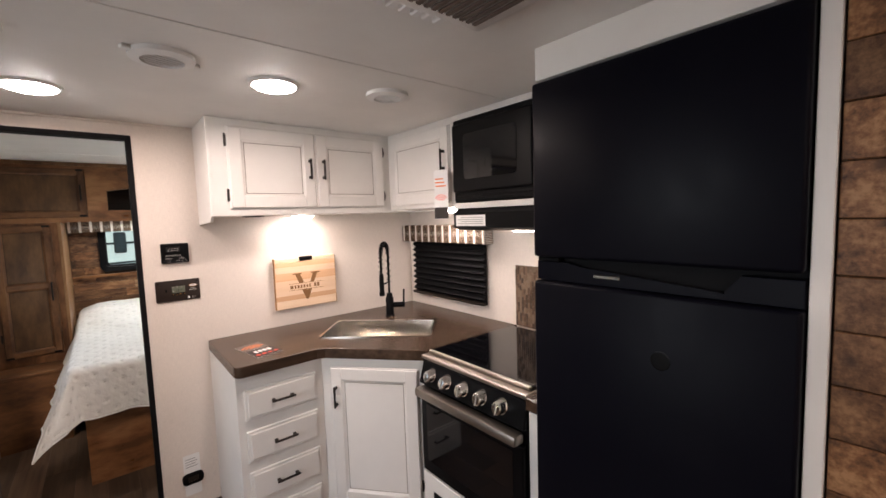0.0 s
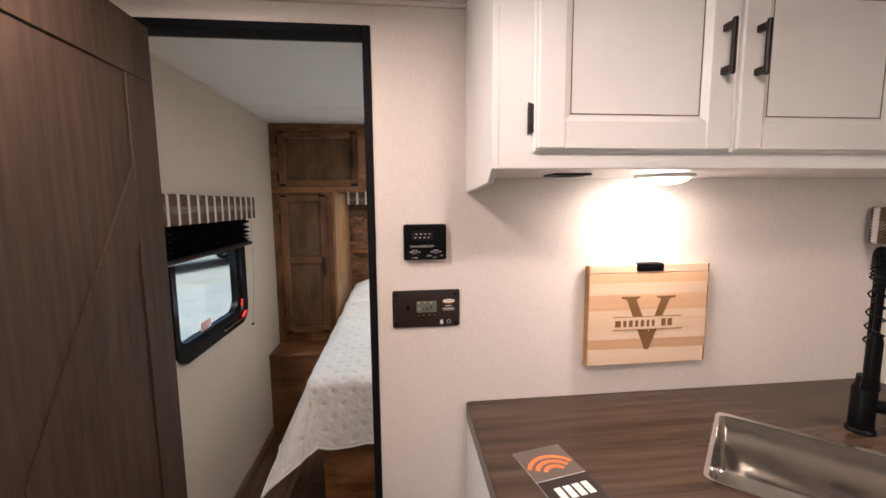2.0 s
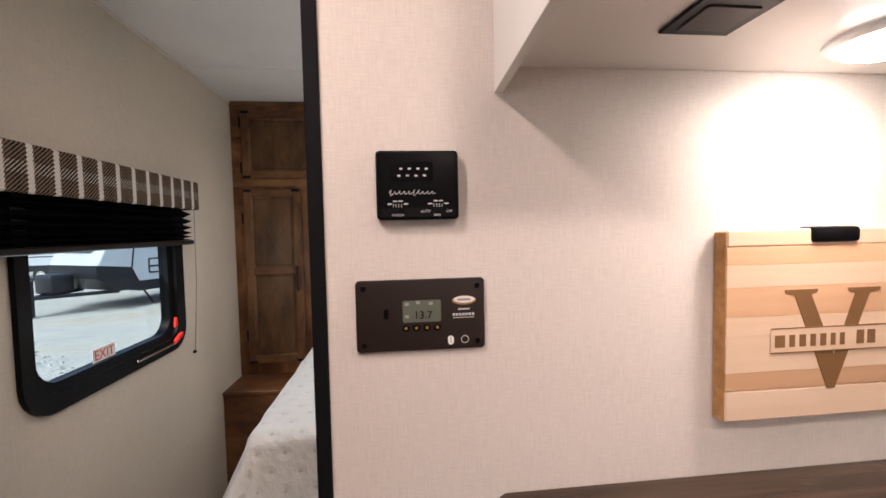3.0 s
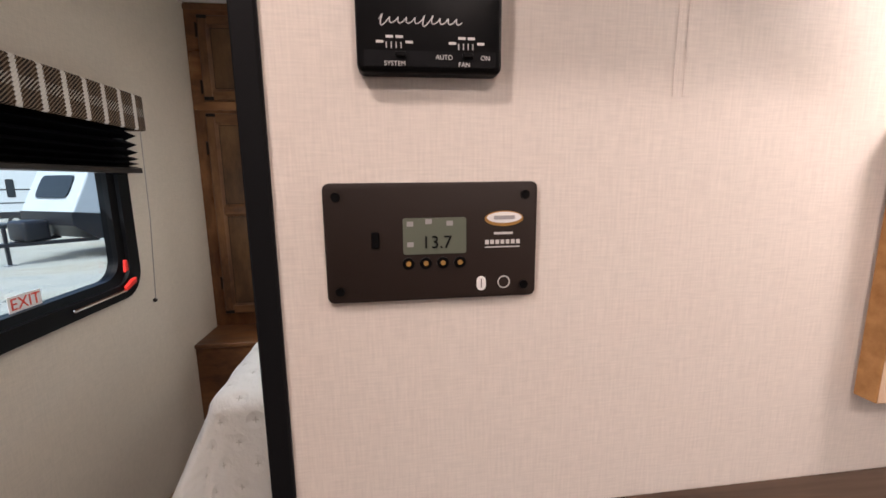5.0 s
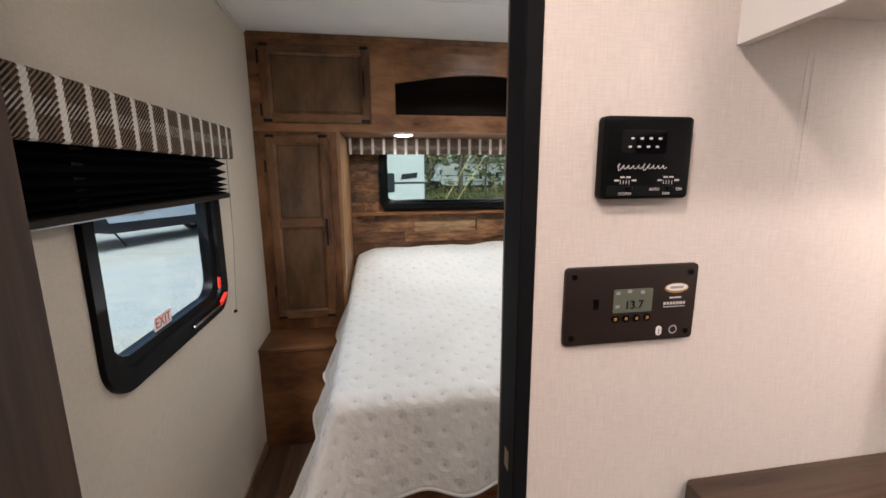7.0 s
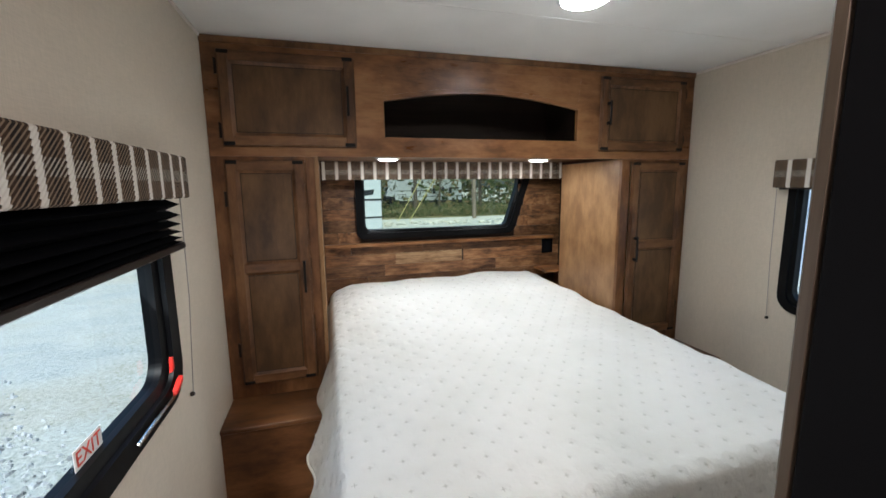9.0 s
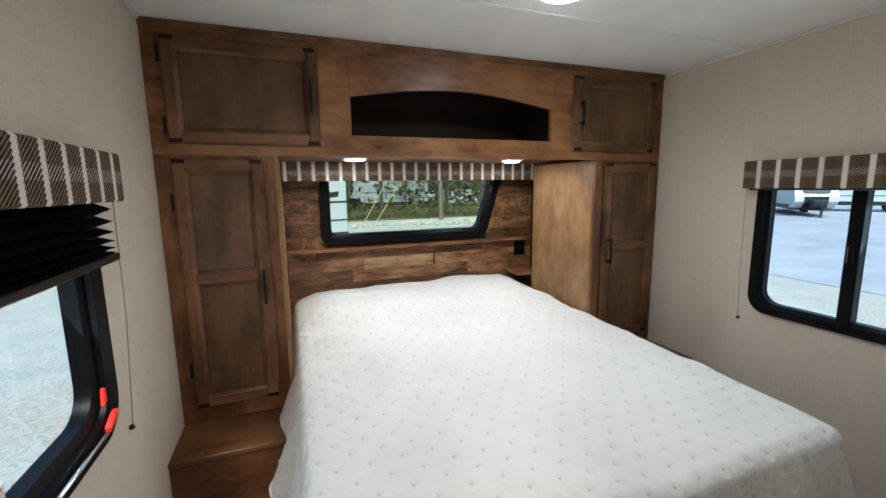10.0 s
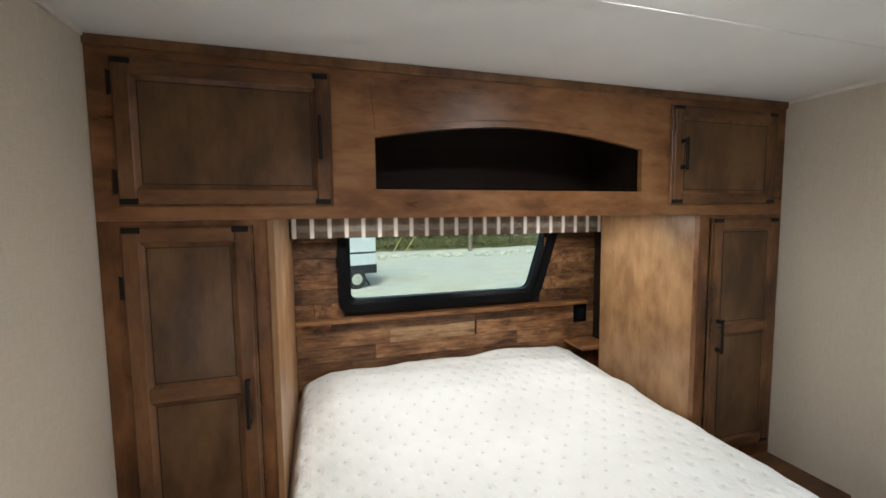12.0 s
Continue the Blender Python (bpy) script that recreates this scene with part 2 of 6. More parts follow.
M = {
    "wall": linen("cream_linen_wall", (0.74, 0.665, 0.60), 0.075),
    # the kitchen linen again, with the bedroom's mixed light toned into the colour
    "wall_bed": linen("linen_wall_toned_beige", (0.625, 0.545, 0.445), 0.07),
    "ceiling": painted("white_ceiling_vinyl", (0.83, 0.81, 0.78), 0.55),
    "white": painted("white_cabinet_paint", (0.80, 0.77, 0.73), 0.38),
    "glaze": material("brown_glaze", (0.15, 0.105, 0.07), 0.6),
    "slide_wall": painted("white_slide_wall", (0.80, 0.79, 0.76), 0.5),
    "door": wood("door_walnut", (0.026, 0.0145, 0.0085), (0.070, 0.041, 0.025), "z", 0.6, 60),
    "trim_dark": wood("trim_walnut", (0.045, 0.026, 0.016), (0.135, 0.085, 0.055), "y", 0.45, 50),
    "trim_dark_v": wood("trim_walnut_upright", (0.040, 0.024, 0.016), (0.105, 0.068, 0.046), "z", 0.45, 50),
    # trim walnut made lighter: the bedroom's light on the casing is in this colour
    "casing": wood("casing_walnut_lit", (0.085, 0.060, 0.042), (0.19, 0.145, 0.105), "z", 0.5, 50),
    "counter": wood("counter_laminate", (0.036, 0.021, 0.014), (0.128, 0.079, 0.051), "x", 0.27, 30, 0, 0.4),
    "maple": stain("maple_stain", (0.110, 0.043, 0.015), (0.215, 0.092, 0.034), (0.310, 0.147, 0.060), "x", 0.34),
    "maple_v": stain("maple_stain_upright", (0.085, 0.032, 0.011), (0.165, 0.069, 0.025), (0.250, 0.115, 0.045), "z", 0.34),
    "maple_step": stain("maple_step_darker", (0.055, 0.021, 0.008), (0.115, 0.047, 0.017), (0.180, 0.080, 0.031), "x"),
    "maple_pale": stain("maple_side_panel", (0.19, 0.094, 0.040), (0.265, 0.140, 0.062), (0.345, 0.195, 0.092), "z", 0.36, 0.55),
    "maple_panel": stain("maple_door_panel", (0.070, 0.034, 0.014), (0.118, 0.060, 0.025), (0.165, 0.088, 0.038), "z"),
    "maple_rail": stain("maple_door_rail", (0.068, 0.028, 0.010), (0.145, 0.064, 0.025), (0.215, 0.104, 0.042), "x"),
    "maple_door": stain("maple_door_frame", (0.068, 0.028, 0.010), (0.145, 0.064, 0.025), (0.215, 0.104, 0.042), "z"),
    "plank": barn("barn_plank", (0.040, 0.015, 0.006), (0.165, 0.075, 0.031), (0.33, 0.175, 0.082), 0.45),
    "plank_pale": barn("pale_barn_plank", (0.13, 0.065, 0.028), (0.30, 0.175, 0.088), (0.46, 0.30, 0.165), 0.0),
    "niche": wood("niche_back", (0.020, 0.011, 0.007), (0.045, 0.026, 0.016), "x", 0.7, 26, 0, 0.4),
    "floor": wood("vinyl_floor_plank", (0.060, 0.035, 0.022), (0.19, 0.125, 0.080), "y", 0.4, 30, 0.5, 0.4),
    "board": wood("maple_board", (0.60, 0.345, 0.19), (0.70, 0.445, 0.27), "x", 0.42, 18, 0.25, 0.15),
    "board_pale": wood("maple_board_pale", (0.72, 0.50, 0.33), (0.82, 0.62, 0.45), "x", 0.42, 18, 0, 0.12),
    "board_end": wood("maple_end_grain", (0.33, 0.15, 0.05), (0.52, 0.27, 0.10), "x", 0.45, 60, 0, 0.2),
    "burnt": material("burnt_engraving", (0.20, 0.095, 0.03), 0.7),
    "baseboard": wood("baseboard_oak", (0.24, 0.15, 0.085), (0.36, 0.24, 0.15), "y", 0.5, 40),
    "black": material("black_plastic", (0.0035, 0.0035, 0.004), 0.36, spec=0.10),
    "black_matte": material("black_matte", (0.006, 0.006, 0.007), 0.7, spec=0.12),
    "blind": material("black_pleated_fabric", (0.0022, 0.0022, 0.0030), 0.9, spec=0.05),
    # blind fabric lightened, so lamplight on the kitchen pleats sits in the colour
    "blind_lit": material("black_pleated_fabric_lit", (0.007, 0.007, 0.008), 0.75, spec=0.14),
    "bracket": material("dark_bracket_metal", (0.007, 0.0055, 0.005), 0.55, 0.0, 0.25),
    "strike": material("worn_brass", (0.30, 0.21, 0.11), 0.45, 0.8),
    "bronze": material("dark_bronze_metal", (0.022, 0.016, 0.013), 0.38, 0.6),
    "panel_brown": material("brown_panel_plastic", (0.022, 0.014, 0.011), 0.5, spec=0.3),
    "fridge": material("black_fridge_steel", (0.003, 0.003, 0.006), 0.40, 0.0, 0.07),
    "glossy_black": material("black_glass", (0.003, 0.003, 0.004), 0.05, 0.0, 0.45),
    "steel": material("brushed_steel", (0.80, 0.77, 0.73), 0.13, 1.0),
    # cooker trim: the steel again, with shade put into its colour
    "steel_shaded": material("shaded_steel_trim", (0.36, 0.32, 0.28), 0.38, 1.0),
    "chrome": material("chrome", (0.75, 0.74, 0.72), 0.12, 1.0),
    "leather": material("dark_leather", (0.030, 0.031, 0.034), 0.40),
    "white_plastic": material("white_plastic", (0.80, 0.79, 0.77), 0.4),
    "paper": material("white_card", (0.82, 0.80, 0.78), 0.6),
    "red": material("red_print", (0.72, 0.06, 0.03), 0.5),
    "orange": material("orange_print", (0.80, 0.20, 0.05), 0.5),
    "taupe_print": material("taupe_print", (0.12, 0.09, 0.075), 0.4),
    "grey_print": material("grey_print", (0.35, 0.34, 0.34), 0.5),
    "lcd": material("grey_green_display", (0.125, 0.14, 0.105), 0.3),
    "silver_print": material("silver_print", (0.62, 0.60, 0.58), 0.4),
    "amber": material("amber_print", (0.38, 0.20, 0.05), 0.4),
    "red_plastic": material("red_plastic", (0.75, 0.03, 0.02), 0.4),
    "plaid_x": plaid("plaid_fabric_across", "x", -0.9, 0.331, 1.540),
    "plaid_y": plaid("plaid_fabric_along", "y", 0.9, 3.16, 1.489),
    "plaid_l": plaid("plaid_fabric_facing", "y", -0.9, 3.161, 1.488),
    "plaid_k": plaid("plaid_fabric_kitchen", "y", 0.9, 1.902, 1.4225),
    "glass": glass("window_glass", (0.44, 0.55, 0.60)),
    "glass_tinted": glass("tinted_window_glass", (0.38, 0.475, 0.43)),
    "lens": emission("lamp_lens", (1.0, 0.93, 0.86), 14.0),
    "lens_cool": emission("bedroom_lamp_lens", (0.95, 0.97, 0.97), 15.0),
    "lens_off": material("lamp_lens_rim", (0.85, 0.84, 0.82), 0.3),
    "cord": material("grey_cord", (0.30, 0.28, 0.26), 0.8),
}

# brushed grain on the steel and fingerprints on the refrigerator
m = M["steel"]
bump(m, noise_at(m, coords(m, (60, 60, 3)), 1.0, 2.0), 0.05, 0.0006)
m = M["fridge"]
link(m, ramp(m, noise_at(m, coords(m, (7, 7, 7)), 1.0, 5.0), [(0.35, (0.34,) * 3), (0.7, (0.48,) * 3)]), shader(m).inputs["Roughness"])
m = M["leather"]
bump(m, noise_at(m, coords(m, (180, 180, 180)), 1.0, 3.0), 0.25, 0.001)

# bedspread: white cotton with small stitched crosses, laid out on its own UV in metres
m = M["spread"] = material("white_quilted_cotton", (0.82, 0.81, 0.77), 0.85, spec=0.2)
uvs, sep = node(m, "ShaderNodeTexCoord"), node(m, "ShaderNodeSeparateXYZ")
link(m, uvs.outputs["UV"], sep.inputs[0])
row = maths(m, "MULTIPLY", sep.outputs[1], 1 / 0.055)
half = maths(m, "MULTIPLY", maths(m, "FLOOR", maths(m, "MODULO", row, 2.0)), 0.5)
col = maths(m, "ADD", maths(m, "MULTIPLY", sep.outputs[0], 1 / 0.085), half)
cu = maths(m, "ABSOLUTE", maths(m, "MULTIPLY", maths(m, "SUBTRACT", maths(m, "FRACT", col), 0.5), 0.085))
cv = maths(m, "ABSOLUTE", maths(m, "MULTIPLY", maths(m, "SUBTRACT", maths(m, "FRACT", row), 0.5), 0.055))
arm_a = maths(m, "MULTIPLY", maths(m, "LESS_THAN", cu, 0.0011), maths(m, "LESS_THAN", cv, 0.0075))
arm_b = maths(m, "MULTIPLY", maths(m, "LESS_THAN", cv, 0.0011), maths(m, "LESS_THAN", cu, 0.0075))
cross = maths(m, "MAXIMUM", arm_a, arm_b)
mottle = noise_at(m, coords(m, (3, 3, 3)), 1.0, 4.0)
cloth = ramp(m, mottle, [(0.3, (0.76, 0.75, 0.70)), (0.7, (0.84, 0.83, 0.79))])
tint(m, mix(m, maths(m, "MULTIPLY", cross, 0.55), cloth, (0.36, 0.34, 0.28)))
dip = maths(m, "SQRT", maths(m, "ADD", maths(m, "MULTIPLY", cu, cu), maths(m, "MULTIPLY", cv, cv)))
puff = maths(m, "MINIMUM", maths(m, "MULTIPLY", dip, 45.0), 1.0)
crease = noise_at(m, coords(m, (26, 14, 26)), 1.0, 4.0, 0.6)
fluff = maths(m, "ADD", maths(m, "MULTIPLY", noise_at(m, coords(m, (60, 60, 60)), 1.0, 3.0), 0.4), maths(m, "MULTIPLY", crease, 0.9))
bump(m, maths(m, "ADD", puff, fluff), 0.9, 0.007)

# ---- mesh tools ----


def face_y(y0):
    """A front that looks towards -y: u is x, v is z, w comes out of it."""
    return lambda u, v, w: (u, y0 - w, v)


def face_x(x0):
    """A front that looks towards -x: u is y."""
    return lambda u, v, w: (x0 - w, u, v)


def face_l(x0):
    """A front that looks towards +x: u is y."""
    return lambda u, v, w: (x0 + w, u, v)


def face_up(z0):
    return lambda u, v, w: (u, v, z0 + w)


def face_down(z0):
    return lambda u, v, w: (u, v, z0 - w)


def turned(x, y, degrees):
    """An upright front through (x, y), its u axis turned by degrees from +x."""
    c, s = math.cos(radians(degrees)), math.sin(radians(degrees))
    return lambda u, v, w: (x + u * c + w * s, y + u * s - w * c, v)


def bm_new():
    return bmesh.new()


def box(bm, F, u0, u1, v0, v1, w0, w1, bevel=0.0, seg=1):
    vs = [bm.verts.new(F(u, v, w)) for u in (u0, u1) for v in (v0, v1) for w in (w0, w1)]
    fs = [bm.faces.new([vs[k] for k in q]) for q in ((0, 1, 3, 2), (4, 6, 7, 5), (0, 4, 5, 1), (2, 3, 7, 6), (0, 2, 6, 4), (1, 5, 7, 3))]
    if bevel:
        bmesh.ops.bevel(bm, geom=list({e for f in fs for e in f.edges}), offset=bevel, segments=seg, affect="EDGES", profile=0.5)
    return bm


def prism(bm, F, pts, w0, w1, bevel=0.0, seg=2):
    lo, hi = [bm.verts.new(F(u, v, w0)) for u, v in pts], [bm.verts.new(F(u, v, w1)) for u, v in pts]
    bm.faces.new(lo)
    top = bm.faces.new(hi)
    for k in range(len(pts)):
        j = (k + 1) % len(pts)
        bm.faces.new((lo[k], lo[j], hi[j], hi[k]))
    if bevel:
        bmesh.ops.bevel(bm, geom=list(top.edges), offset=bevel, segments=seg, affect="EDGES", profile=0.5)
    return bm


def ring(bm, F, outer, inner, w0, w1, lip=0.0):
    """A frame between two outlines with the same count of points. lip: how far its inner edge falls back."""
    loops = [[bm.verts.new(F(u, v, w)) for u, v in pts] for pts, w in ((outer, w0), (outer, w1), (inner, w1 - lip), (inner, w0))]
    n = len(outer)
    for a in range(4):
        b = (a + 1) % 4
        for k in range(n):
            j = (k + 1) % n
            bm.faces.new((loops[a][k], loops[a][j], loops[b][j], loops[b][k]))
    return bm


def rounded(u0, u1, v0, v1, r, n=6):
    pts = []
    for cu, cv, a in ((u1 - r, v1 - r, 0), (u0 + r, v1 - r, 90), (u0 + r, v0 + r, 180), (u1 - r, v0 + r, 270)):
        pts += [(cu + r * math.cos(radians(a + 90 * k / n)), cv + r * math.sin(radians(a + 90 * k / n))) for k in range(n + 1)]
    return pts


def squared(pts, u0, u1, v0, v1):
    """Points of a rounded outline, each moved to the rectangle round it; corners keep their place."""
    out, n = [], len(pts) // 4
    for k, (u, v) in enumerate(pts):
        q, i = divmod(k, n)
        cu, cv = ((u1, v1), (u0, v1), (u0, v0), (u1, v0))[q]
        upright_first = q in (0, 2)
        mid = (n - 1) / 2
        if abs(i - mid) < 0.6:
            out.append((cu, cv))
        elif (i < mid) == upright_first:
            out.append((cu, v))
        else:
            out.append((u, cv))
    return out


def lathe(bm, F, u, v, profile, n=24):
    """Turns (radius, w) pairs about the line through (u, v)."""
    rings = [[bm.verts.new(F(u + r * math.cos(2 * math.pi * k / n), v + r * math.sin(2 * math.pi * k / n), w)) for k in range(n)] for r, w in profile]
    for a, b in zip(rings, rings[1:]):
        for k in range(n):
            j = (k + 1) % n
            bm.faces.new((a[k], a[j], b[j], b[k]))
    bm.faces.new(rings[0])
    bm.faces.new(rings[-1])
    return bm


def tube(bm, points, r, n=8):
    """A round bar along points."""
    pts = [Vector(p) for p in points]
    rings = []
    for k, p in enumerate(pts):
        d = (pts[min(k + 1, len(pts) - 1)] - pts[max(k - 1, 0)]).normalized()
        side = d.cross(Vector((0.13, 0.31, 0.94))).normalized()
        up = side.cross(d)
        rings.append([bm.verts.new(p + r * (math.cos(2 * math.pi * a / n) * side + math.sin(2 * math.pi * a / n) * up)) for a in range(n)])
    for a, b in zip(rings, rings[1:]):
        for k in range(n):
            j = (k + 1) % n
            bm.faces.new((a[k], a[j], b[j], b[k]))
    bm.faces.new(rings[0])
    bm.faces.new(rings[-1])
    return bm


def finish(name, bm, mat, smooth=False):
    bmesh.ops.recalc_face_normals(bm, faces=bm.faces)
    me = bpy.data.meshes.new(name)
    bm.to_mesh(me)
    bm.free()
    me.materials.append(M[mat] if isinstance(mat, str) else mat)
    if smooth:
        for p in me.polygons:
            p.use_smooth = True
        me.set_sharp_from_angle(angle=radians(40))
    return new(name, me)


def thing(name, x, y, z, label, category, group="", kind=""):
    ob = new(name)
    ob.location = (x, y, z)
    ob.empty_display_size = 0.05
    return tagged(ob, label, category, group, kind)


def part(name, bm, mat, parent, label="", smooth=False):
    ob = finish(name, bm, mat, smooth)
    ob.parent = parent
    if parent.type == "EMPTY":
        ob.matrix_parent_inverse = Matrix.Translation(-parent.location)
    return tagged(ob, label)


def whole(name, bm, mat, label, category, group="", kind="", smooth=False):
    return tagged(finish(name, bm, mat, smooth), label, category, group, kind)


def lettering(name, text, size, mat, parent, F, u, v, w, centre=True, turn=0.0, deep=0.0004):
    """Flat raised letters on a front, their foot at v."""
    curve = bpy.data.curves.new("letters", "FONT")
    curve.body, curve.size, curve.extrude = text, size, deep
    curve.align_x = "CENTER" if centre else "LEFT"
    tmp = bpy.data.objects.new("letters", curve)
    me = bpy.data.meshes.new_from_object(tmp)
    bpy.data.objects.remove(tmp)
    c, s = math.cos(radians(turn)), math.sin(radians(turn))
    for vert in me.vertices:
        a, b, d = vert.co
        vert.co = F(u + a * c - b * s, v + a * s + b * c, w + d + deep)
    me.materials.clear()
    me.materials.append(M[mat])
    ob = new(name, me)
    ob.parent = parent
    if parent.type == "EMPTY":
        ob.matrix_parent_inverse = Matrix.Translation(-parent.location)
    return ob


def structure(name, bm, mat, label, category):
    return whole(name, bm, mat, label, category, kind="structure")

# ---- the large structure ----
T = 0.05
LWIN = (2.865, 3.60, 0.876, 1.52)   # left bedroom window: y, y, z, z
RWIN = (2.86, 3.63, 0.875, 1.52)  # right bedroom window
KWIN = (1.66, 2.34, 1.0, 1.40)    # kitchen window
GROUND = -0.95


def wall_with_window(name, F, u0, u1, v0, v1, win, mat, label):
    """A wall with a round-cornered hole that goes through it."""
    bm = bm_new()
    a0, a1, b0, b1 = win
    hole = rounded(a0 + 0.012, a1 - 0.012, b0 + 0.012, b1 - 0.012, 0.075)
    ring(bm, F, squared(hole, u0, u1, v0, v1), hole, -T, 0.0)
    return structure(name, bm, mat, label, "wall")


structure("floor", box(box(bm_new(), face_up(0), XL - T, XR + T, YB, YH + T, -0.05, -0.004), face_up(0), -1.8, XL - T, -1.0, 2.235, -0.05, -0.004), "floor", "brown wood-look vinyl plank floor of the trailer", "floor")
bm = bm_new()
for y0, y1 in ((YB - T, 1.160), (1.163, YP - 0.001), (YP + 0.05, 3.708), (3.711, YH + T)):
    box(bm, face_up(ZC), XL - T, XR + T, y0, y1, 0, 0.05)
structure("ceiling", bm, "ceiling", "off-white vinyl ceiling panels with fine seams", "ceiling")
bm = bm_new()
for y in (1.1615, 3.7095):
    box(bm, face_down(ZC), XL, XR, y - 0.009, y + 0.009, 0.0, 0.0025, 0.001)
structure("trim_ceiling_seam", bm, "ceiling", "off-white batten over the ceiling seam", "trim")
bm = bm_new()
box(bm, face_up(ZC + 0.05), XL - T, XR + T, YB, YH + T, 0, 0.03)
structure("roof", bm, "ceiling", "white roof deck above the ceiling", "roof")

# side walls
wall_with_window("wall_left_bedroom", face_l(XLB), YP + 0.05, YH, 0, ZC, LWIN, "wall_bed", "linen-print wall toned beige as lit, with an exit window")
wall_with_window("wall_right_bedroom", face_x(XRB), YP + 0.05, YH, 0, ZC, RWIN, "wall_bed", "linen-print wall toned beige as lit, with a sliding window")
wall_with_window("wall_right_kitchen", face_x(XR), 0.0, YP + 0.05, 0, ZC, KWIN, "wall", "cream linen-print kitchen wall with a window")
structure("wall_right_rear", box(bm_new(), face_x(XR), YB, 0.0, 0, ZC, -T, 0), "wall", "plain cream wall of the rear living area", "wall")
structure("wall_rear", box(bm_new(), face_y(YB), XL - T, XR + T, 0, ZC, 0, T), "wall", "plain cream wall behind the living area", "wall")
bm = bm_new()
box(bm, face_l(XL), 2.30, YP + 0.05, 0, ZC, -T, 0)
box(bm, face_l(XL), YB, 2.30, 1.76, ZC, -T, 0)
box(bm, face_l(XL), YB, -1.0, 0, 1.76, -T, 0)
structure("wall_left_living", bm, "wall", "cream linen-print wall round the slide-out opening", "wall")

# slide-out room
bm = bm_new()
box(bm, face_y(2.235), -1.80, XL - T, 0.0, 1.80, -0.05, 0)
structure("wall_slide_front", bm, "slide_wall", "plain white end wall of the slide-out", "wall")
# unseen window, assumed from the daylight on the slide-out's end wall
SWIN = (0.15, 1.75, 0.80, 1.55)
bm = bm_new()
hole = rounded(SWIN[0] + 0.012, SWIN[1] - 0.012, SWIN[2] + 0.012, SWIN[3] - 0.012, 0.075)
ring(bm, face_l(-1.75), squared(hole, -1.0, 2.235, 0.0, 1.80), hole, -0.05, 0)
structure("wall_slide_side", bm, "slide_wall", "plain white outer wall of the slide-out with a window", "wall")
structure("wall_slide_rear", box(bm_new(), face_y(-1.0), -1.80, XL - T, 0.0, 1.80, 0, 0.05), "slide_wall", "plain white rear wall of the slide-out", "wall")
structure("ceiling_slide", box(bm_new(), face_up(1.765), -1.80, XL - T, -1.0, 2.235, 0, 0.05), "ceiling", "white ceiling of the slide-out", "ceiling")
bm = bm_new()
prism(bm, lambda u, v, w: (XL + w, u, v), rounded(-1.0, 2.392, 1.742, 1.926, 0.018), 0.001, 0.038, 0.008)
structure("trim_slide_header", bm, "trim_dark", "dark walnut header board over the slide-out opening", "trim")
bm = bm_new()
box(bm, face_l(XL), 2.160, 2.318, 0, 1.741, 0.001, 0.022, 0.004)
box(bm, face_l(XL), 2.160, 2.2345, 0, 1.741, -0.05, 0.001)
structure("trim_slide_jamb", bm, "trim_dark_v", "dark walnut upright trim beside the slide-out", "trim")

# partition with the bedroom doorway
DL, DR, DT = -0.61, 0.027, 1.98
bm = bm_new()
F = face_y(YP)
box(bm, F, XL + 0.0005, DL + 0.006, 0, ZC, -0.05, 0)
box(bm, F, DR - 0.006, XR - 0.0005, 0, ZC, -0.05, 0)
box(bm, F, DL + 0.006, DR - 0.006, DT - 0.006, ZC, -0.05, 0)
structure("wall_partition", bm, "wall", "cream linen-print partition between kitchen and bedroom", "wall")
bm = bm_new()
for a, b in ((DL, DL + 0.022), (DR - 0.022, DR)):
    box(bm, F, a, b, 0, DT, -0.058, 0.006, 0.002)
box(bm, F, DL + 0.022, DR - 0.022, DT - 0.022, DT, -0.058, 0.006, 0.002)
structure("trim_door_frame", bm, "black_matte", "black metal frame of the bedroom doorway", "trim")
bm = bm_new()
for a, b in ((DL - 0.03, DL + 0.020), (DR - 0.020, DR + 0.03)):
    box(bm, F, a, b, 0, DT + 0.03, -0.072, -0.0585, 0.003)
box(bm, F, DL + 0.021, DR - 0.021, DT - 0.020, DT + 0.03, -0.072, -0.0585, 0.003)
structure("trim_door_casing", bm, "casing", "walnut casing on the bedroom side of the doorway, toned lighter as if lit", "trim")
bm = bm_new()
box(bm, face_y(YP), DR - 0.0236, DR - 0.0222, 0.945, 0.975, -0.029, -0.013, 0.0004)
structure("trim_strike_plate", bm, "strike", "small brushed metal strike plate on the door frame", "trim")

bm = bm_new()
for a in (0.3985, 0.4090):
    box(bm, face_y(YP), a, a + 0.0035, 1.33, 1.535, 0.0002, 0.0006, 0.0002)
structure("trim_wall_seam", bm, "wall", "faint raised seam in the linen-print wall", "trim")

# head wall behind the bed
FWL, FWR, FWB, FWT = -0.13, 1.00, 1.125, 1.56
bm = bm_new()
hole = rounded(FWL + 0.02, FWR, FWB + 0.02, FWT, 0.05)
ring(bm, face_y(YH), squared(hole, XL - T, XR + T, 0, ZC), hole, -T, 0)
structure("wall_head", bm, "niche", "dark wood-faced wall at the head of the bed", "wall")
bm = bm_new()
box(bm, face_l(XLB), YP + 0.051, 3.92, 0, 0.045, 0.0005, 0.010, 0.002)
structure("baseboard", bm, "baseboard", "pale oak strip at the foot of the wall", "baseboard")
bm = bm_new()
for y in (YP - 0.006, YP + 0.056):
    box(bm, face_y(y), XL, 0.30 if y < YP else XR, ZC - 0.012, ZC, -0.005, 0.005, 0.002)
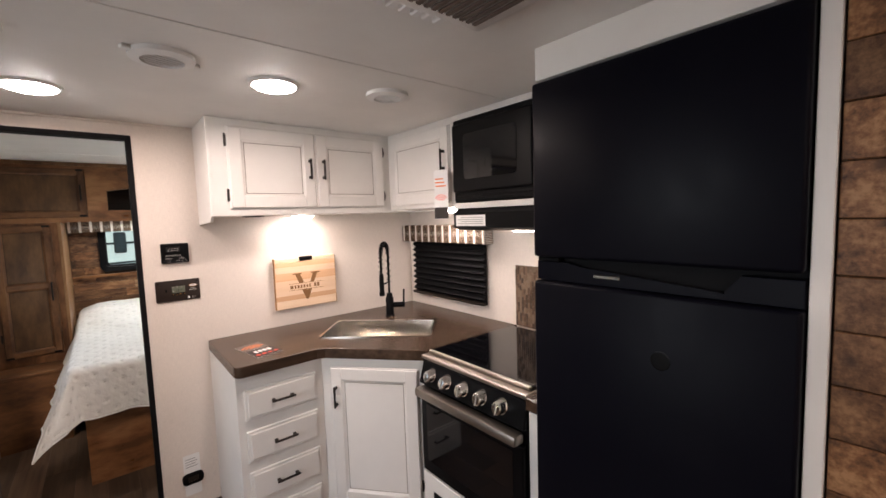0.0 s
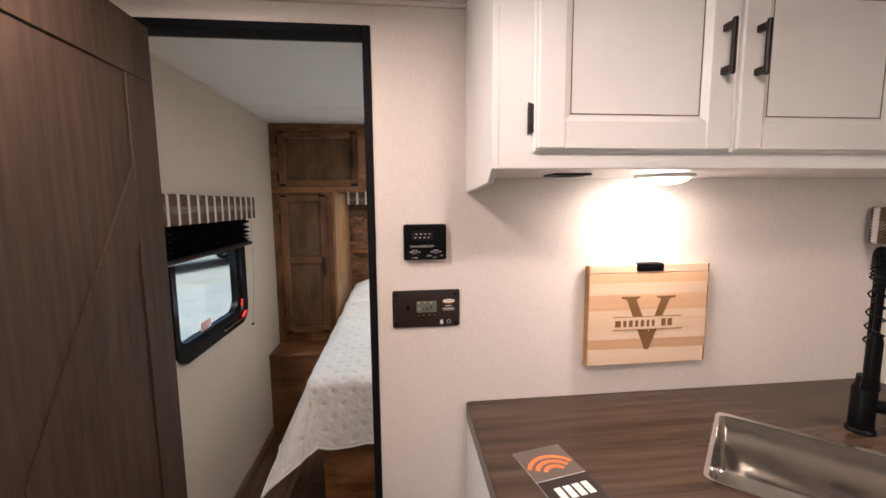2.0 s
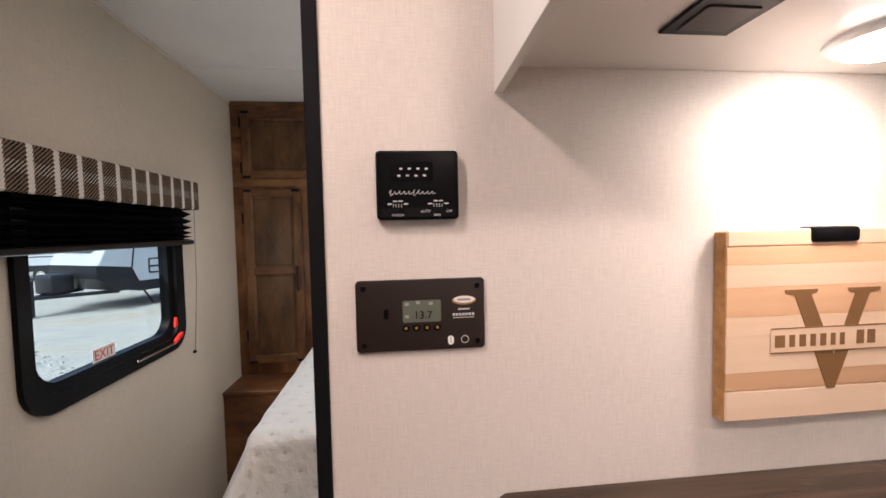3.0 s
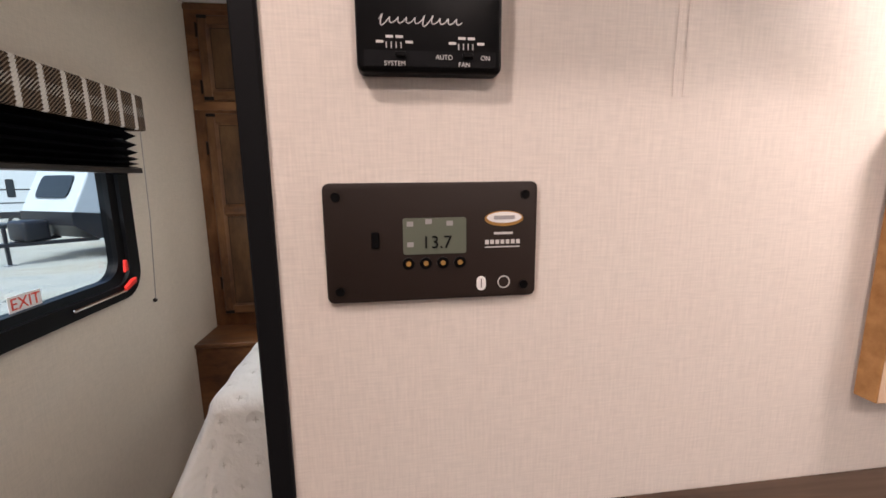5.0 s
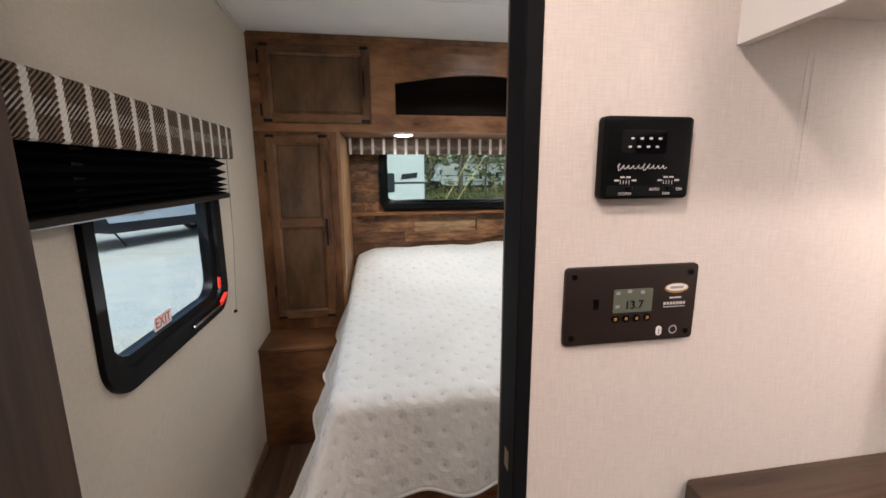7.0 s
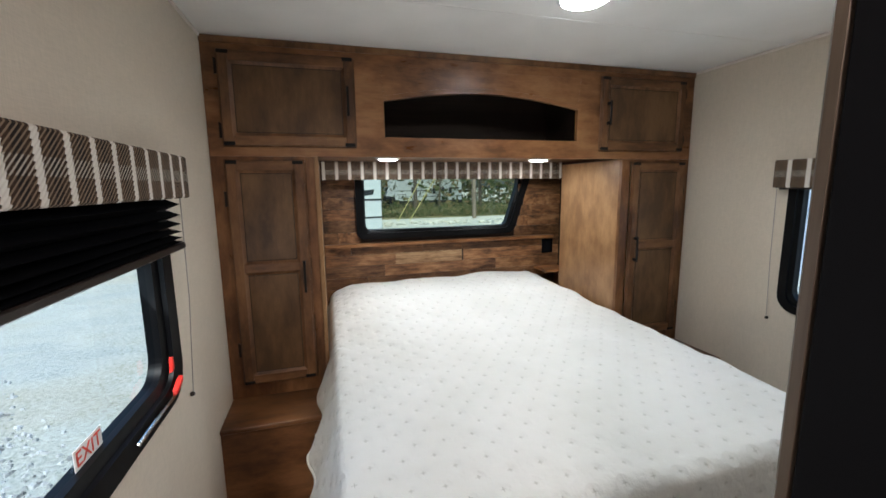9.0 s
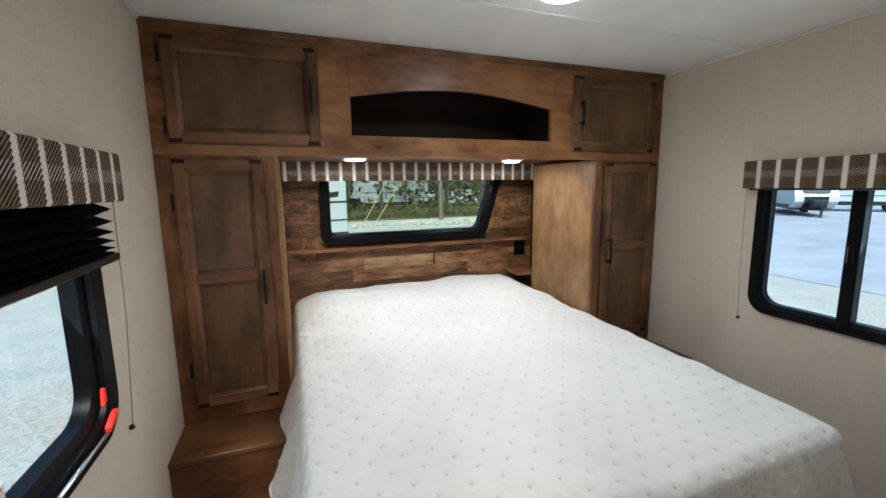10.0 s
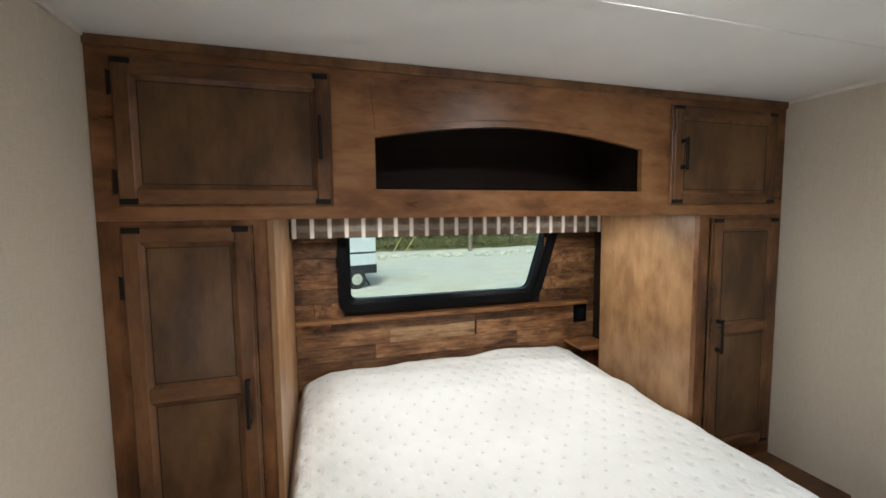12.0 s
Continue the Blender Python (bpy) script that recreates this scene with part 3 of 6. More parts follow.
for x in (XLB + 0.005, XRB - 0.005):
    box(bm, face_x(x), YP + 0.06, 4.16, ZC - 0.012, ZC, -0.005, 0.005, 0.002)
box(bm, face_x(XL + 0.005), YB, YP - 0.011, ZC - 0.012, ZC, -0.005, 0.005, 0.002)
structure("trim_ceiling_edge", bm, "wall", "thin cream cove strip under the ceiling", "trim")


# ---- windows ----
def pane_sheet(F, outline, w, mat):
    bm = bm_new()
    f = bm.faces.new([bm.verts.new(F(u, v, w)) for u, v in outline])
    f.normal_update()
    if f.normal.dot(Vector(F(0, 0, 1)) - Vector(F(0, 0, 0))) < 0:
        f.normal_flip()
    me = bpy.data.meshes.new("pane")
    bm.to_mesh(me)
    bm.free()
    me.materials.append(M[mat])
    return me


def add_pane(F, outline, w, parent, mat="glass"):
    ob = tagged(new("pane", pane_sheet(F, outline, w, mat)), "window glass with a tint that dims the view outside")
    ob.parent = parent
    ob.matrix_parent_inverse = Matrix.Translation(-parent.location)
    ob.visible_shadow = False


def window(name, F, win, r, mullion, label, rim=0.045):
    a0, a1, b0, b1 = win
    base = F((a0 + a1) / 2, b0, 0)
    ob = thing(name, *base, label, "window", kind="structure")
    out = rounded(a0, a1, b0, b1, r + 0.02)
    mid = rounded(a0 + rim, a1 - rim, b0 + rim, b1 - rim, r)
    in_ = rim * 1.5
    inn = rounded(a0 + in_, a1 - in_, b0 + in_, b1 - in_, r)
    part("window_frame", ring(bm_new(), F, out, mid, -0.03, 0.014, 0.006), "black", ob, "black round-cornered window frame", smooth=True)
    part("sash", ring(bm_new(), F, mid, inn, -0.045, -0.004, 0.008), "black", ob, smooth=True)
    add_pane(F, inn, -0.028, ob)
    if mullion:
        part("mullion", box(bm_new(), F, mullion - 0.022, mullion + 0.022, b0 + rim, b1 - rim, -0.045, 0.004, 0.004), "black", ob)
        part("latch", box(bm_new(), F, mullion - 0.010, mullion + 0.010, b0 + 0.27, b0 + 0.34, 0.005, 0.014, 0.003), "black", ob)
    return ob


def valance(F, u0, u1, v0, v1, depth, mat, label):
    ob = thing("valance", *F((u0 + u1) / 2, v0, 0), label, "valance", "plaid window valances")
    part("front_board", box(bm_new(), F, u0, u1, v0, v1, depth - 0.012, depth, 0.004), mat, ob)
    for a in (u0, u1 - 0.012):
        part("return_board", box(bm_new(), F, a, a + 0.012, v0, v1, 0.001, depth - 0.0125), mat, ob)
    part("top_board", box(bm_new(), F, u0 + 0.0125, u1 - 0.0125, v1 - 0.012, v1, 0.001, depth - 0.0125), mat, ob)
    return ob


def pleated_blind(F, u0, u1, v0, v1, w0, w1, folds, label, squeeze=1.0, mat="blind"):
    mid = F((u0 + u1) / 2, v0, w0)
    ob = thing("blind", *mid, label, "blind")
    pts = [(w0, v0)]
    for k in range(folds):
        pts += [(w1, v0 + (v1 - v0) * ((k + 0.5) / folds) ** squeeze), (w0, v0 + (v1 - v0) * ((k + 1) / folds) ** squeeze)]
    pts += [(w0 - 0.004, v1), (w0 - 0.004, v0)]
    bm = bm_new()
    prism(bm, lambda a, b, c: F(c, b, a), pts, u0, u1)
    part("fabric", bm, mat, ob)
    part("bottom_rail", box(bm_new(), F, u0 - 0.004, u1 + 0.004, v0 - 0.018, v0, w0 - 0.005, w1 + 0.005, 0.003), "bronze", ob)
    return ob


def cord(F, u, v0, v1, w, blind):
    string = part("pull_cord", tube(bm_new(), [F(u, v1, w), F(u - 0.001, (v0 + v1) / 2, w - 0.004), F(u, v0, 0.008)], 0.0016, 6), "cord", blind, "thin grey pull cord")
    part("anchor", lathe(bm_new(), F, u, v0, [(0.006, 0.0005), (0.008, 0.004), (0.005, 0.012)], 10), "bronze", string, "small bronze wall anchor")


FL, FR, FK = face_l(XLB), face_x(XRB), face_x(XR)
w1 = window("window_1", FL, LWIN, 0.07, None, "black-framed exit window with a view of a gravel lot")
window("window_2", FR, RWIN, 0.06, 3.285, "black-framed sliding window with a view of a parking lot", rim=0.030)
window("window_5", face_l(-1.75), SWIN, 0.07, None, "black-framed window of the dinette slide-out")
window("window_3", FK, KWIN, 0.05, None, "black-framed kitchen window behind a closed blind")
# exit window's handles and sticker
part("release_bar", box(bm_new(), FL, 3.27, 3.50, 0.900, 0.910, 0.015, 0.024, 0.003), "steel", w1, "silver release bar")
part("release_handle", prism(bm_new(), FL, [(3.500, 0.905), (3.548, 0.922), (3.552, 0.938), (3.535, 0.936), (3.496, 0.918)], 0.016, 0.028, 0.004), "red_plastic", w1, "red release handle")
part("release_tab", prism(bm_new(), FL, [(3.520, 0.962), (3.538, 0.966), (3.537, 1.000), (3.526, 1.002)], 0.006, 0.014, 0.003), "red_plastic", w1, "red pull tab")
sticker = part("exit_sticker", box(bm_new(), FL, 3.14, 3.235, 0.945, 0.985, -0.0255, -0.0245), "paper", w1, "white sticker that says exit")
lettering("exit_letters", "EXIT", 0.042, "red", sticker, lambda u, v, w: FL(2 * 3.1875 - (2 * 3.1875 - u), v, w), 3.1875, 0.951, -0.0243)
valance(FL, 2.60, 3.655, 1.430, 1.545, 0.062, "plaid_l", "brown and white plaid fabric valance over the exit window")
valance(FR, 2.80, 3.665, 1.430, 1.548, 0.066, "plaid_y", "brown and white plaid fabric valance over the sliding window")
valance(FK, 1.60, 2.435, 1.365, 1.480, 0.080, "plaid_k", "brown and white plaid fabric valance over the kitchen window")
bl1 = pleated_blind(FL, 2.62, 3.630, 1.305, 1.50, 0.004, 0.040, 8, "black pleated blind drawn half up", 1.6)
bl2 = pleated_blind(FR, 2.82, 3.640, 1.44, 1.53, 0.016, 0.050, 5, "black pleated blind drawn fully up")
pleated_blind(FK, 1.645, 2.36, 1.005, 1.44, 0.020, 0.050, 11, "charcoal pleated blind drawn down over the kitchen window", 1.0, "blind_lit")
cord(FL, 3.675, 0.82, 1.43, 0.03, bl1)
cord(FR, 3.668, 0.825, 1.43, 0.03, bl2)

# window over the bed, its outer side raked
hw = thing("window_4", 0.4, YH, FWB, "black-framed window with one raked side above the headboard", "window", kind="structure")
FH = face_y(YH)


def raked(a0, a1, b0, b1, r, rake):
    return [(u + (v - b0) * rake * max(0.0, (u - a0) / (a1 - a0)), v) for u, v in rounded(a0, a1, b0, b1, r)]


o1, o2, o3 = raked(-0.145, 0.955, 1.118, 1.585, 0.05, 0.32), raked(-0.105, 0.925, 1.155, 1.57, 0.04, 0.32), raked(-0.085, 0.905, 1.175, 1.555, 0.035, 0.32)
part("window_frame", ring(bm_new(), FH, o1, o2, -0.03, 0.035, 0.008), "black", hw, "black round-cornered frame", smooth=True)
part("sash", ring(bm_new(), FH, o2, o3, -0.045, 0.012, 0.008), "black", hw, smooth=True)
add_pane(FH, o3, -0.028, hw, "glass_tinted")

# ---- kitchen ----


def pull(F, u, v, length, upright, w, parent, mat="bronze"):
    """A bar handle on two posts."""
    bm = bm_new()
    h = length / 2
    if upright:
        box(bm, F, u - 0.005, u + 0.005, v - h, v + h, w + 0.022, w + 0.031, 0.002)
        for s in (-1, 1):
            box(bm, F, u - 0.005, u + 0.005, v + s * (h - 0.012) - 0.007, v + s * (h - 0.012) + 0.007, w, w + 0.0225, 0.001)
    else:
        box(bm, F, u - h, u + h, v - 0.005, v + 0.005, w + 0.022, w + 0.031, 0.002)
        for s in (-1, 1):
            box(bm, F, u + s * (h - 0.012) - 0.007, u + s * (h - 0.012) + 0.007, v - 0.005, v + 0.005, w, w + 0.0225, 0.001)
    return part("handle", bm, mat, parent, "dark bronze bar handle")


def hinge(F, u, v, w, parent):
    bm = bm_new()
    prism(bm, F, [(u - 0.008, v - 0.032), (u + 0.004, v - 0.028), (u + 0.010, v), (u + 0.004, v + 0.028), (u - 0.008, v + 0.032)], w, w + 0.006, 0.001)
    return part("hinge", bm, "bronze", parent, "dark bronze hinge")


def panel_door(F, u0, u1, v0, v1, cabinet, white=True, hinges="l", rail=0.058, mid=None, corners=False, handle=None, th=0.02, name="door"):
    """A framed cabinet door with a sunk panel, rounded edges, handle and hinges."""
    frame_mat, panel_mat = ("white", "white") if white else ("maple_door", "maple_panel")
    door = part(name, box(bm_new(), F, u0 - 0.006, u1 + 0.006, v0 - 0.006, v1 + 0.006, 0.0008, 0.010, 0.003), frame_mat, cabinet)
    for a in (u0, u1 - rail):
        part("stile", box(bm_new(), F, a, a + rail, v0, v1, 0.0095, th, 0.003), frame_mat, door)
    for a, b in ((v0, v0 + rail), (v1 - rail, v1)) + (((mid - rail / 2, mid + rail / 2),) if mid else ()):
        part("rail", box(bm_new(), F, u0 + rail, u1 - rail, a, b, 0.0095, th - 0.0008, 0.002), frame_mat if white else "maple_rail", door)
    spans = [(v0 + rail, v1 - rail)] if not mid else [(v0 + rail, mid - rail / 2), (mid + rail / 2, v1 - rail)]
    for a, b in spans:
        bm = bm_new()
        ring(bm, F, [(u1 - rail, b), (u0 + rail, b), (u0 + rail, a), (u1 - rail, a)], [(u1 - rail - 0.012, b - 0.012), (u0 + rail + 0.012, b - 0.012), (u0 + rail + 0.012, a + 0.012), (u1 - rail - 0.012, a + 0.012)], 0.004, th - 0.003, 0.007)
        part("moulding", bm, frame_mat, door)
        part("panel", box(bm_new(), F, u0 + rail + 0.011, u1 - rail - 0.011, a + 0.011, b - 0.011, 0.0095, 0.0115), panel_mat, door)
        bm = bm_new()
        g = 0.0024 if white else 0.0022
        for p0, p1, q0, q1 in ((u0 + rail + 0.012, u1 - rail - 0.012, b - 0.012 - g, b - 0.012), (u0 + rail + 0.012, u1 - rail - 0.012, a + 0.012, a + 0.012 + g),
                               (u0 + rail + 0.012, u0 + rail + 0.012 + g, a + 0.013, b - 0.013), (u1 - rail - 0.012 - g, u1 - rail - 0.012, a + 0.013, b - 0.013)):
            box(bm, F, p0, p1, q0, q1, 0.0114, 0.0121)
        part("glaze_line", bm, "glaze" if white else "niche", door, "dark glaze line round the panel")
    if hinges:
        u = u0 - 0.008 if hinges == "l" else u1 + 0.008
        for v in (v0 + 0.16 * (v1 - v0), v1 - 0.16 * (v1 - v0)):
            hinge(F, u, v, 0.002, door)
    if corners:
        for u in (u0 - 0.004, u1 - 0.048):
            for v in (v0 - 0.004, v1 - 0.016):
                part("corner_bracket", box(bm_new(), F, u + 0.004, u + 0.046, v + 0.003, v + 0.018, 0.003, th + 0.0015, 0.002), "bracket", door, "dark metal corner bracket")
    if handle:
        pull(F, handle[0], handle[1], handle[2], handle[3] == "v", th, door, "bronze" if white else "bracket")
    return door


# wall cabinet over the counter
ob = thing("wall_cabinet", 0.79, 2.29, 1.58, "white painted wall cabinet with two glazed panel doors", "cabinet", "white wall cabinets")
FA = face_y(2.12)
bm = bm_new()
box(bm, FA, 0.30, 1.67, 1.574, ZC - 0.0015, -0.329, 0, 0.002)
part("body", bm, "white", ob)
prism(bm := bm_new(), lambda u, v, w: (0.30 - w, u, v), [(2.119, ZC - 0.0015), (2.119, 1.575), (2.132, 1.570), (2.158, 1.548), (2.449, 1.535), (2.449, ZC - 0.0015)], -0.001, 0.012, 0.001)
part("side_panel", bm, "white", ob)
panel_door(FA, 0.378, 0.803, 1.613, 2.002, ob, hinges="l", handle=(0.772, 1.815, 0.11, "v"))
panel_door(FA, 0.817, 1.238, 1.613, 2.002, ob, hinges="r", handle=(0.848, 1.815, 0.11, "v"))
# thin black strip put in for the dark gap at the wall
bm = bm_new()
box(bm, face_x(0.2985), 2.445, 2.4495, 1.60, 2.0, -0.001, 0.002)
part("scribe_strip", bm, "black_matte", ob, "dark gap strip against the wall")

ob = thing("wall_cabinet", 1.48, 1.81, 1.58, "white painted corner wall cabinet with one panel door", "cabinet", "white wall cabinets")
FB = face_x(1.29)
bm = bm_new()
box(bm, FB, 1.515, 2.119, 1.586, ZC - 0.0015, -0.378, 0, 0.002)
part("body", bm, "white", ob)
panel_door(FB, 1.533, 2.075, 1.613, 2.002, ob, hinges=None, handle=(1.560, 1.83, 0.11, "v"))
part("tag_string", tube(bm_new(), [FB(1.560, 1.785, 0.05), FB(1.558, 1.765, 0.046)], 0.001, 6), "cord", ob)

tag = thing("hang_tag", 1.24, 1.575, 1.55, "white card hang tag with red print on the handle", "tag")
FT = turned(1.232, 1.548, -68)
part("card", prism(bm_new(), FT, rounded(-0.040, 0.040, 1.525, 1.775, 0.012), 0, 0.0012), "paper", tag)
part("dark_band", box(bm_new(), FT, -0.040, 0.040, 1.527, 1.585, 0.0014, 0.0020), "panel_brown", tag, "dark printed band")
bm = bm_new()
for k in range(3):
    a = [(0.012 + 0.011 * k) * 1.0, (0.017 + 0.011 * k) * 1.0]
    pts = [(a[1] * math.cos(radians(t)), 1.612 + a[1] * math.sin(radians(t))) for t in range(30, 151, 15)] + [(a[0] * math.cos(radians(t)), 1.612 + a[0] * math.sin(radians(t))) for t in range(150, 29, -15)]
    prism(bm, FT, pts, 0.0014, 0.0020)
part("red_mark", bm, "red", tag, "red printed arcs")
bm = bm_new()
for k in range(3):
    box(bm, FT, -0.03, 0.03 - 0.008 * k, 1.690 + 0.018 * k, 1.697 + 0.018 * k, 0.0014, 0.0020)
part("print_line", bm, "orange", tag)

# microwave in its white surround, hood below
ob = thing("microwave_cabinet", 1.48, 1.15, 1.58, "white cabinet surround that holds the microwave", "cabinet")
bm = bm_new()
box(bm, FB, 0.735, 1.514, 1.575, 1.603, -0.378, 0, 0.002)
box(bm, FB, 0.735, 1.514, 2.015, ZC - 0.0015, -0.378, 0, 0.002)
box(bm, FB, 1.500, 1.514, 1.604, 2.014, -0.378, 0, 0.001)
box(bm, FB, 0.735, 0.80, 1.604, 2.014, -0.378, 0, 0.001)
part("body", bm, "white", ob)
ob = thing("microwave", 1.46, 1.15, 1.604, "black built-in microwave with a glass door", "microwave")
part("body", box(bm_new(), FB, 0.805, 1.497, 1.606, 2.012, -0.36, 0.012, 0.006), "black", ob)
part("door", box(bm_new(), FB, 0.99, 1.485, 1.655, 1.985, 0.012, 0.032, 0.008, 2), "black", ob)
part("window", prism(bm_new(), FB, rounded(1.07, 1.40, 1.715, 1.93, 0.02), 0.0325, 0.034), "glossy_black", ob, "dark glass window")
part("control_panel", box(bm_new(), FB, 0.82, 0.98, 1.655, 1.985, 0.012, 0.026, 0.004), "glossy_black", ob, "black control panel")
for k in range(2):
    part("vent_slat", box(bm_new(), FB, 0.83, 1.475, 1.618 + 0.016 * k, 1.626 + 0.016 * k, 0.012, 0.018, 0.001), "black", ob)
ob = thing("range_hood", 1.45, 1.15, 1.46, "black range hood with a small lamp below the microwave", "range hood")
bm = bm_new()
prism(bm, lambda a, b, c: (a, c, b), [(1.30, 1.574), (1.27, 1.552), (1.27, 1.478), (1.33, 1.463), (1.66, 1.463), (1.66, 1.574)], 0.82, 1.50, 0.004)
part("body", bm, "black", ob)
part("lens", box(bm_new(), face_down(1.463), 1.37, 1.45, 1.10, 1.19, 0, 0.008, 0.003), "lens", ob, "lit hood lamp lens")
part("warning_label", box(bm_new(), face_x(1.27), 1.275, 1.480, 1.487, 1.541, 0.0, 0.0012), "paper", ob, "white printed label")
bm = bm_new()
for k in range(4):
    box(bm, face_x(1.27), 1.290, 1.465 - 0.02 * (k % 2), 1.497 + 0.010 * k, 1.5005 + 0.010 * k, 0.0013, 0.0018)
part("label_print", bm, "grey_print", ob)


def dome(bm, F, u, v, r, h):
    prof = [(r, 0.0)] + [(r * math.cos(radians(a)), 0.006 + h * math.sin(radians(a))) for a in range(0, 81, 16)]
    return lathe(bm, F, u, v, prof, 28)


def puck_light(x, y, z, r, label, group, deep=0.020):
    ob = thing("ceiling_light" if z > 1.9 else "puck_light", x, y, z, label, "lamp", group)
    FD = face_down(z)
    part("rim", lathe(bm_new(), FD, x, y, [(r + 0.012, 0.0), (r + 0.012, 0.004), (r + 0.004, 0.009), (r, 0.009)], 28), "white_plastic", ob, "white rim", smooth=True)
    part("lens", dome(bm_new(), FD, x, y, r, deep), "lens_cool" if y > 3 else "lens", ob, "lit frosted lens", smooth=True)


for x, y in CEILING_LIGHTS:
    puck_light(x, y, ZC, 0.078, "round white ceiling light, lit", "kitchen ceiling lights")
puck_light(0.50, 3.53, ZC, 0.078, "round white ceiling light over the bed, lit", "")
for x, y, z in UNDER_LIGHTS:
    puck_light(x, y, z + 0.008, 0.062, "round lit lamp under the wall cabinet", "cabinet lamps")
for x, y, z in READING_LIGHTS:
    puck_light(x, y, z, 0.053, "round lit lamp under the bedroom cabinet", "bedroom cabinet lamps", 0.010)


def round_vent(x, y, r, turn, tabs, label):
    ob = thing("ceiling_vent", x, y, ZC, label, "vent", "round ceiling vents")
    FD = face_down(ZC)
    circle = [(x + r * math.cos(radians(a)), y + r * math.sin(radians(a))) for a in range(0, 360, 12)]
    inner = [(x + 0.66 * r * math.cos(radians(a)), y + 0.66 * r * math.sin(radians(a))) for a in range(0, 360, 12)]
    part("flange", ring(bm_new(), FD, circle, inner, 0.0005, 0.014, -0.006), "white_plastic", ob, smooth=True)
    # no duct is built; a black disc stands in for its shade
    part("backing", lathe(bm_new(), FD, x, y, [(0.67 * r, 0.001), (0.67 * r, 0.003)], 30), "black_matte", ob, "black disc in place of the shaded duct behind the slats")
    c, s = math.cos(radians(turn)), math.sin(radians(turn))
    for k in range(-3, 4):
        d = k * 0.19 * r
        h = math.sqrt(max(0.0, (0.64 * r) ** 2 - d * d))
        G = lambda a, b, w: FD(x + a * c - b * s, y + a * s + b * c, w)
        part("slat", box(bm_new(), G, -h, h, d - 0.0030, d + 0.0030, 0.006, 0.015, 0.001), "white_plastic", ob)
    if tabs:
        G = lambda a, b, w: FD(x + a * c - b * s, y + a * s + b * c, w)
        for sgn in (-1, 1):
            part("tab", box(bm_new(), G, sgn * (r + 0.008) - 0.014, sgn * (r + 0.008) + 0.014, -0.011, 0.011, 0.0005, 0.012, 0.003), "white_plastic", ob)


round_vent(0.06, 1.415, 0.085, 20, True, "round white ceiling vent with dark slats and side tabs")
round_vent(0.82, 1.378, 0.085, 95, False, "round white ceiling vent with fine slats")
ob = thing("ceiling_cover", -0.385, 1.395, ZC, "round flat white cover plate on the ceiling", "cover plate")
part("plate", lathe(bm_new(), face_down(ZC), -0.385, 1.395, [(0.105, 0.0005), (0.105, 0.012), (0.09, 0.020), (0.05, 0.022)], 36), "white_plastic", ob, smooth=True)
part("catch", box(bm_new(), face_down(ZC), -0.30, -0.265, 1.385, 1.41, 0.0005, 0.022, 0.004), "white_plastic", ob)
ob = thing("ceiling_air_grille", 0.37, 0.40, ZC, "white ceiling air unit with a grey slatted grille", "air conditioner")
part("shroud", box(bm_new(), face_down(ZC), 0.06, 0.685, 0.07, 0.722, 0.0005, 0.030, 0.02, 3), "white_plastic", ob, smooth=True)
part("filter", box(bm_new(), face_down(ZC), 0.36, 0.64, 0.372, 0.677, 0.0305, 0.032), "grey_print", ob)
for k in range(13):
    part("slat", box(bm_new(), face_down(ZC), 0.362 + 0.0215 * k, 0.374 + 0.0215 * k, 0.372, 0.677, 0.0322, 0.037, 0.001), "taupe_print", ob)
for k in range(7):
    part("louvre", box(bm_new(), face_down(ZC), 0.345 + 0.034 * k, 0.367 + 0.034 * k, 0.697, 0.747, 0.0, 0.026, 0.003), "white_plastic", ob)

# base cabinets
ob = thing("drawer_cabinet", 0.49, 2.17, 0, "white painted base cabinet with a stack of drawers", "cabinet", "white base cabinets")
part("body", prism(bm_new(), face_up(0), [(0.288, 2.449), (0.288, 1.895), (0.69, 1.895), (0.78, 2.449)], 0.0, 0.853), "white", ob)
FD1 = face_y(1.895)
for z0, z1 in ((0.640, 0.782), (0.440, 0.588), (0.244, 0.392), (0.06, 0.196)):
    dr = part("drawer", box(bm_new(), FD1, 0.318, 0.655, z0, z1, 0.001, 0.012, 0.003), "white", ob)
    part("drawer_front", box(bm_new(), FD1, 0.330, 0.643, z0 + 0.012, z1 - 0.012, 0.0115, 0.020, 0.005, 2), "white", dr)
    pull(FD1, 0.482, (z0 + z1) / 2, 0.11, False, 0.020, dr)
ob = thing("sink_cabinet", 1.2, 2.0, 0, "white painted corner sink cabinet with one panel door", "cabinet", "white base cabinets")
part("body", prism(bm_new(), face_up(0), [(0.692, 1.892), (1.045, 1.468), (1.66, 1.448), (1.66, 2.449), (0.785, 2.449)], 0.0, 0.70), "white", ob)
ANG = math.degrees(math.atan2(1.465 - 1.895, 1.045 - 0.69))
FS = turned(0.69, 1.895, ANG)
LEN = math.hypot(1.465 - 1.895, 1.045 - 0.69)
part("apron", box(bm_new(), FS, 0.0, LEN, 0.70, 0.852, -0.02, -0.001), "white", ob)
panel_door(FS, 0.055, LEN - 0.055, 0.09, 0.795, ob, hinges="r", handle=(0.085, 0.655, 0.11, "v"))

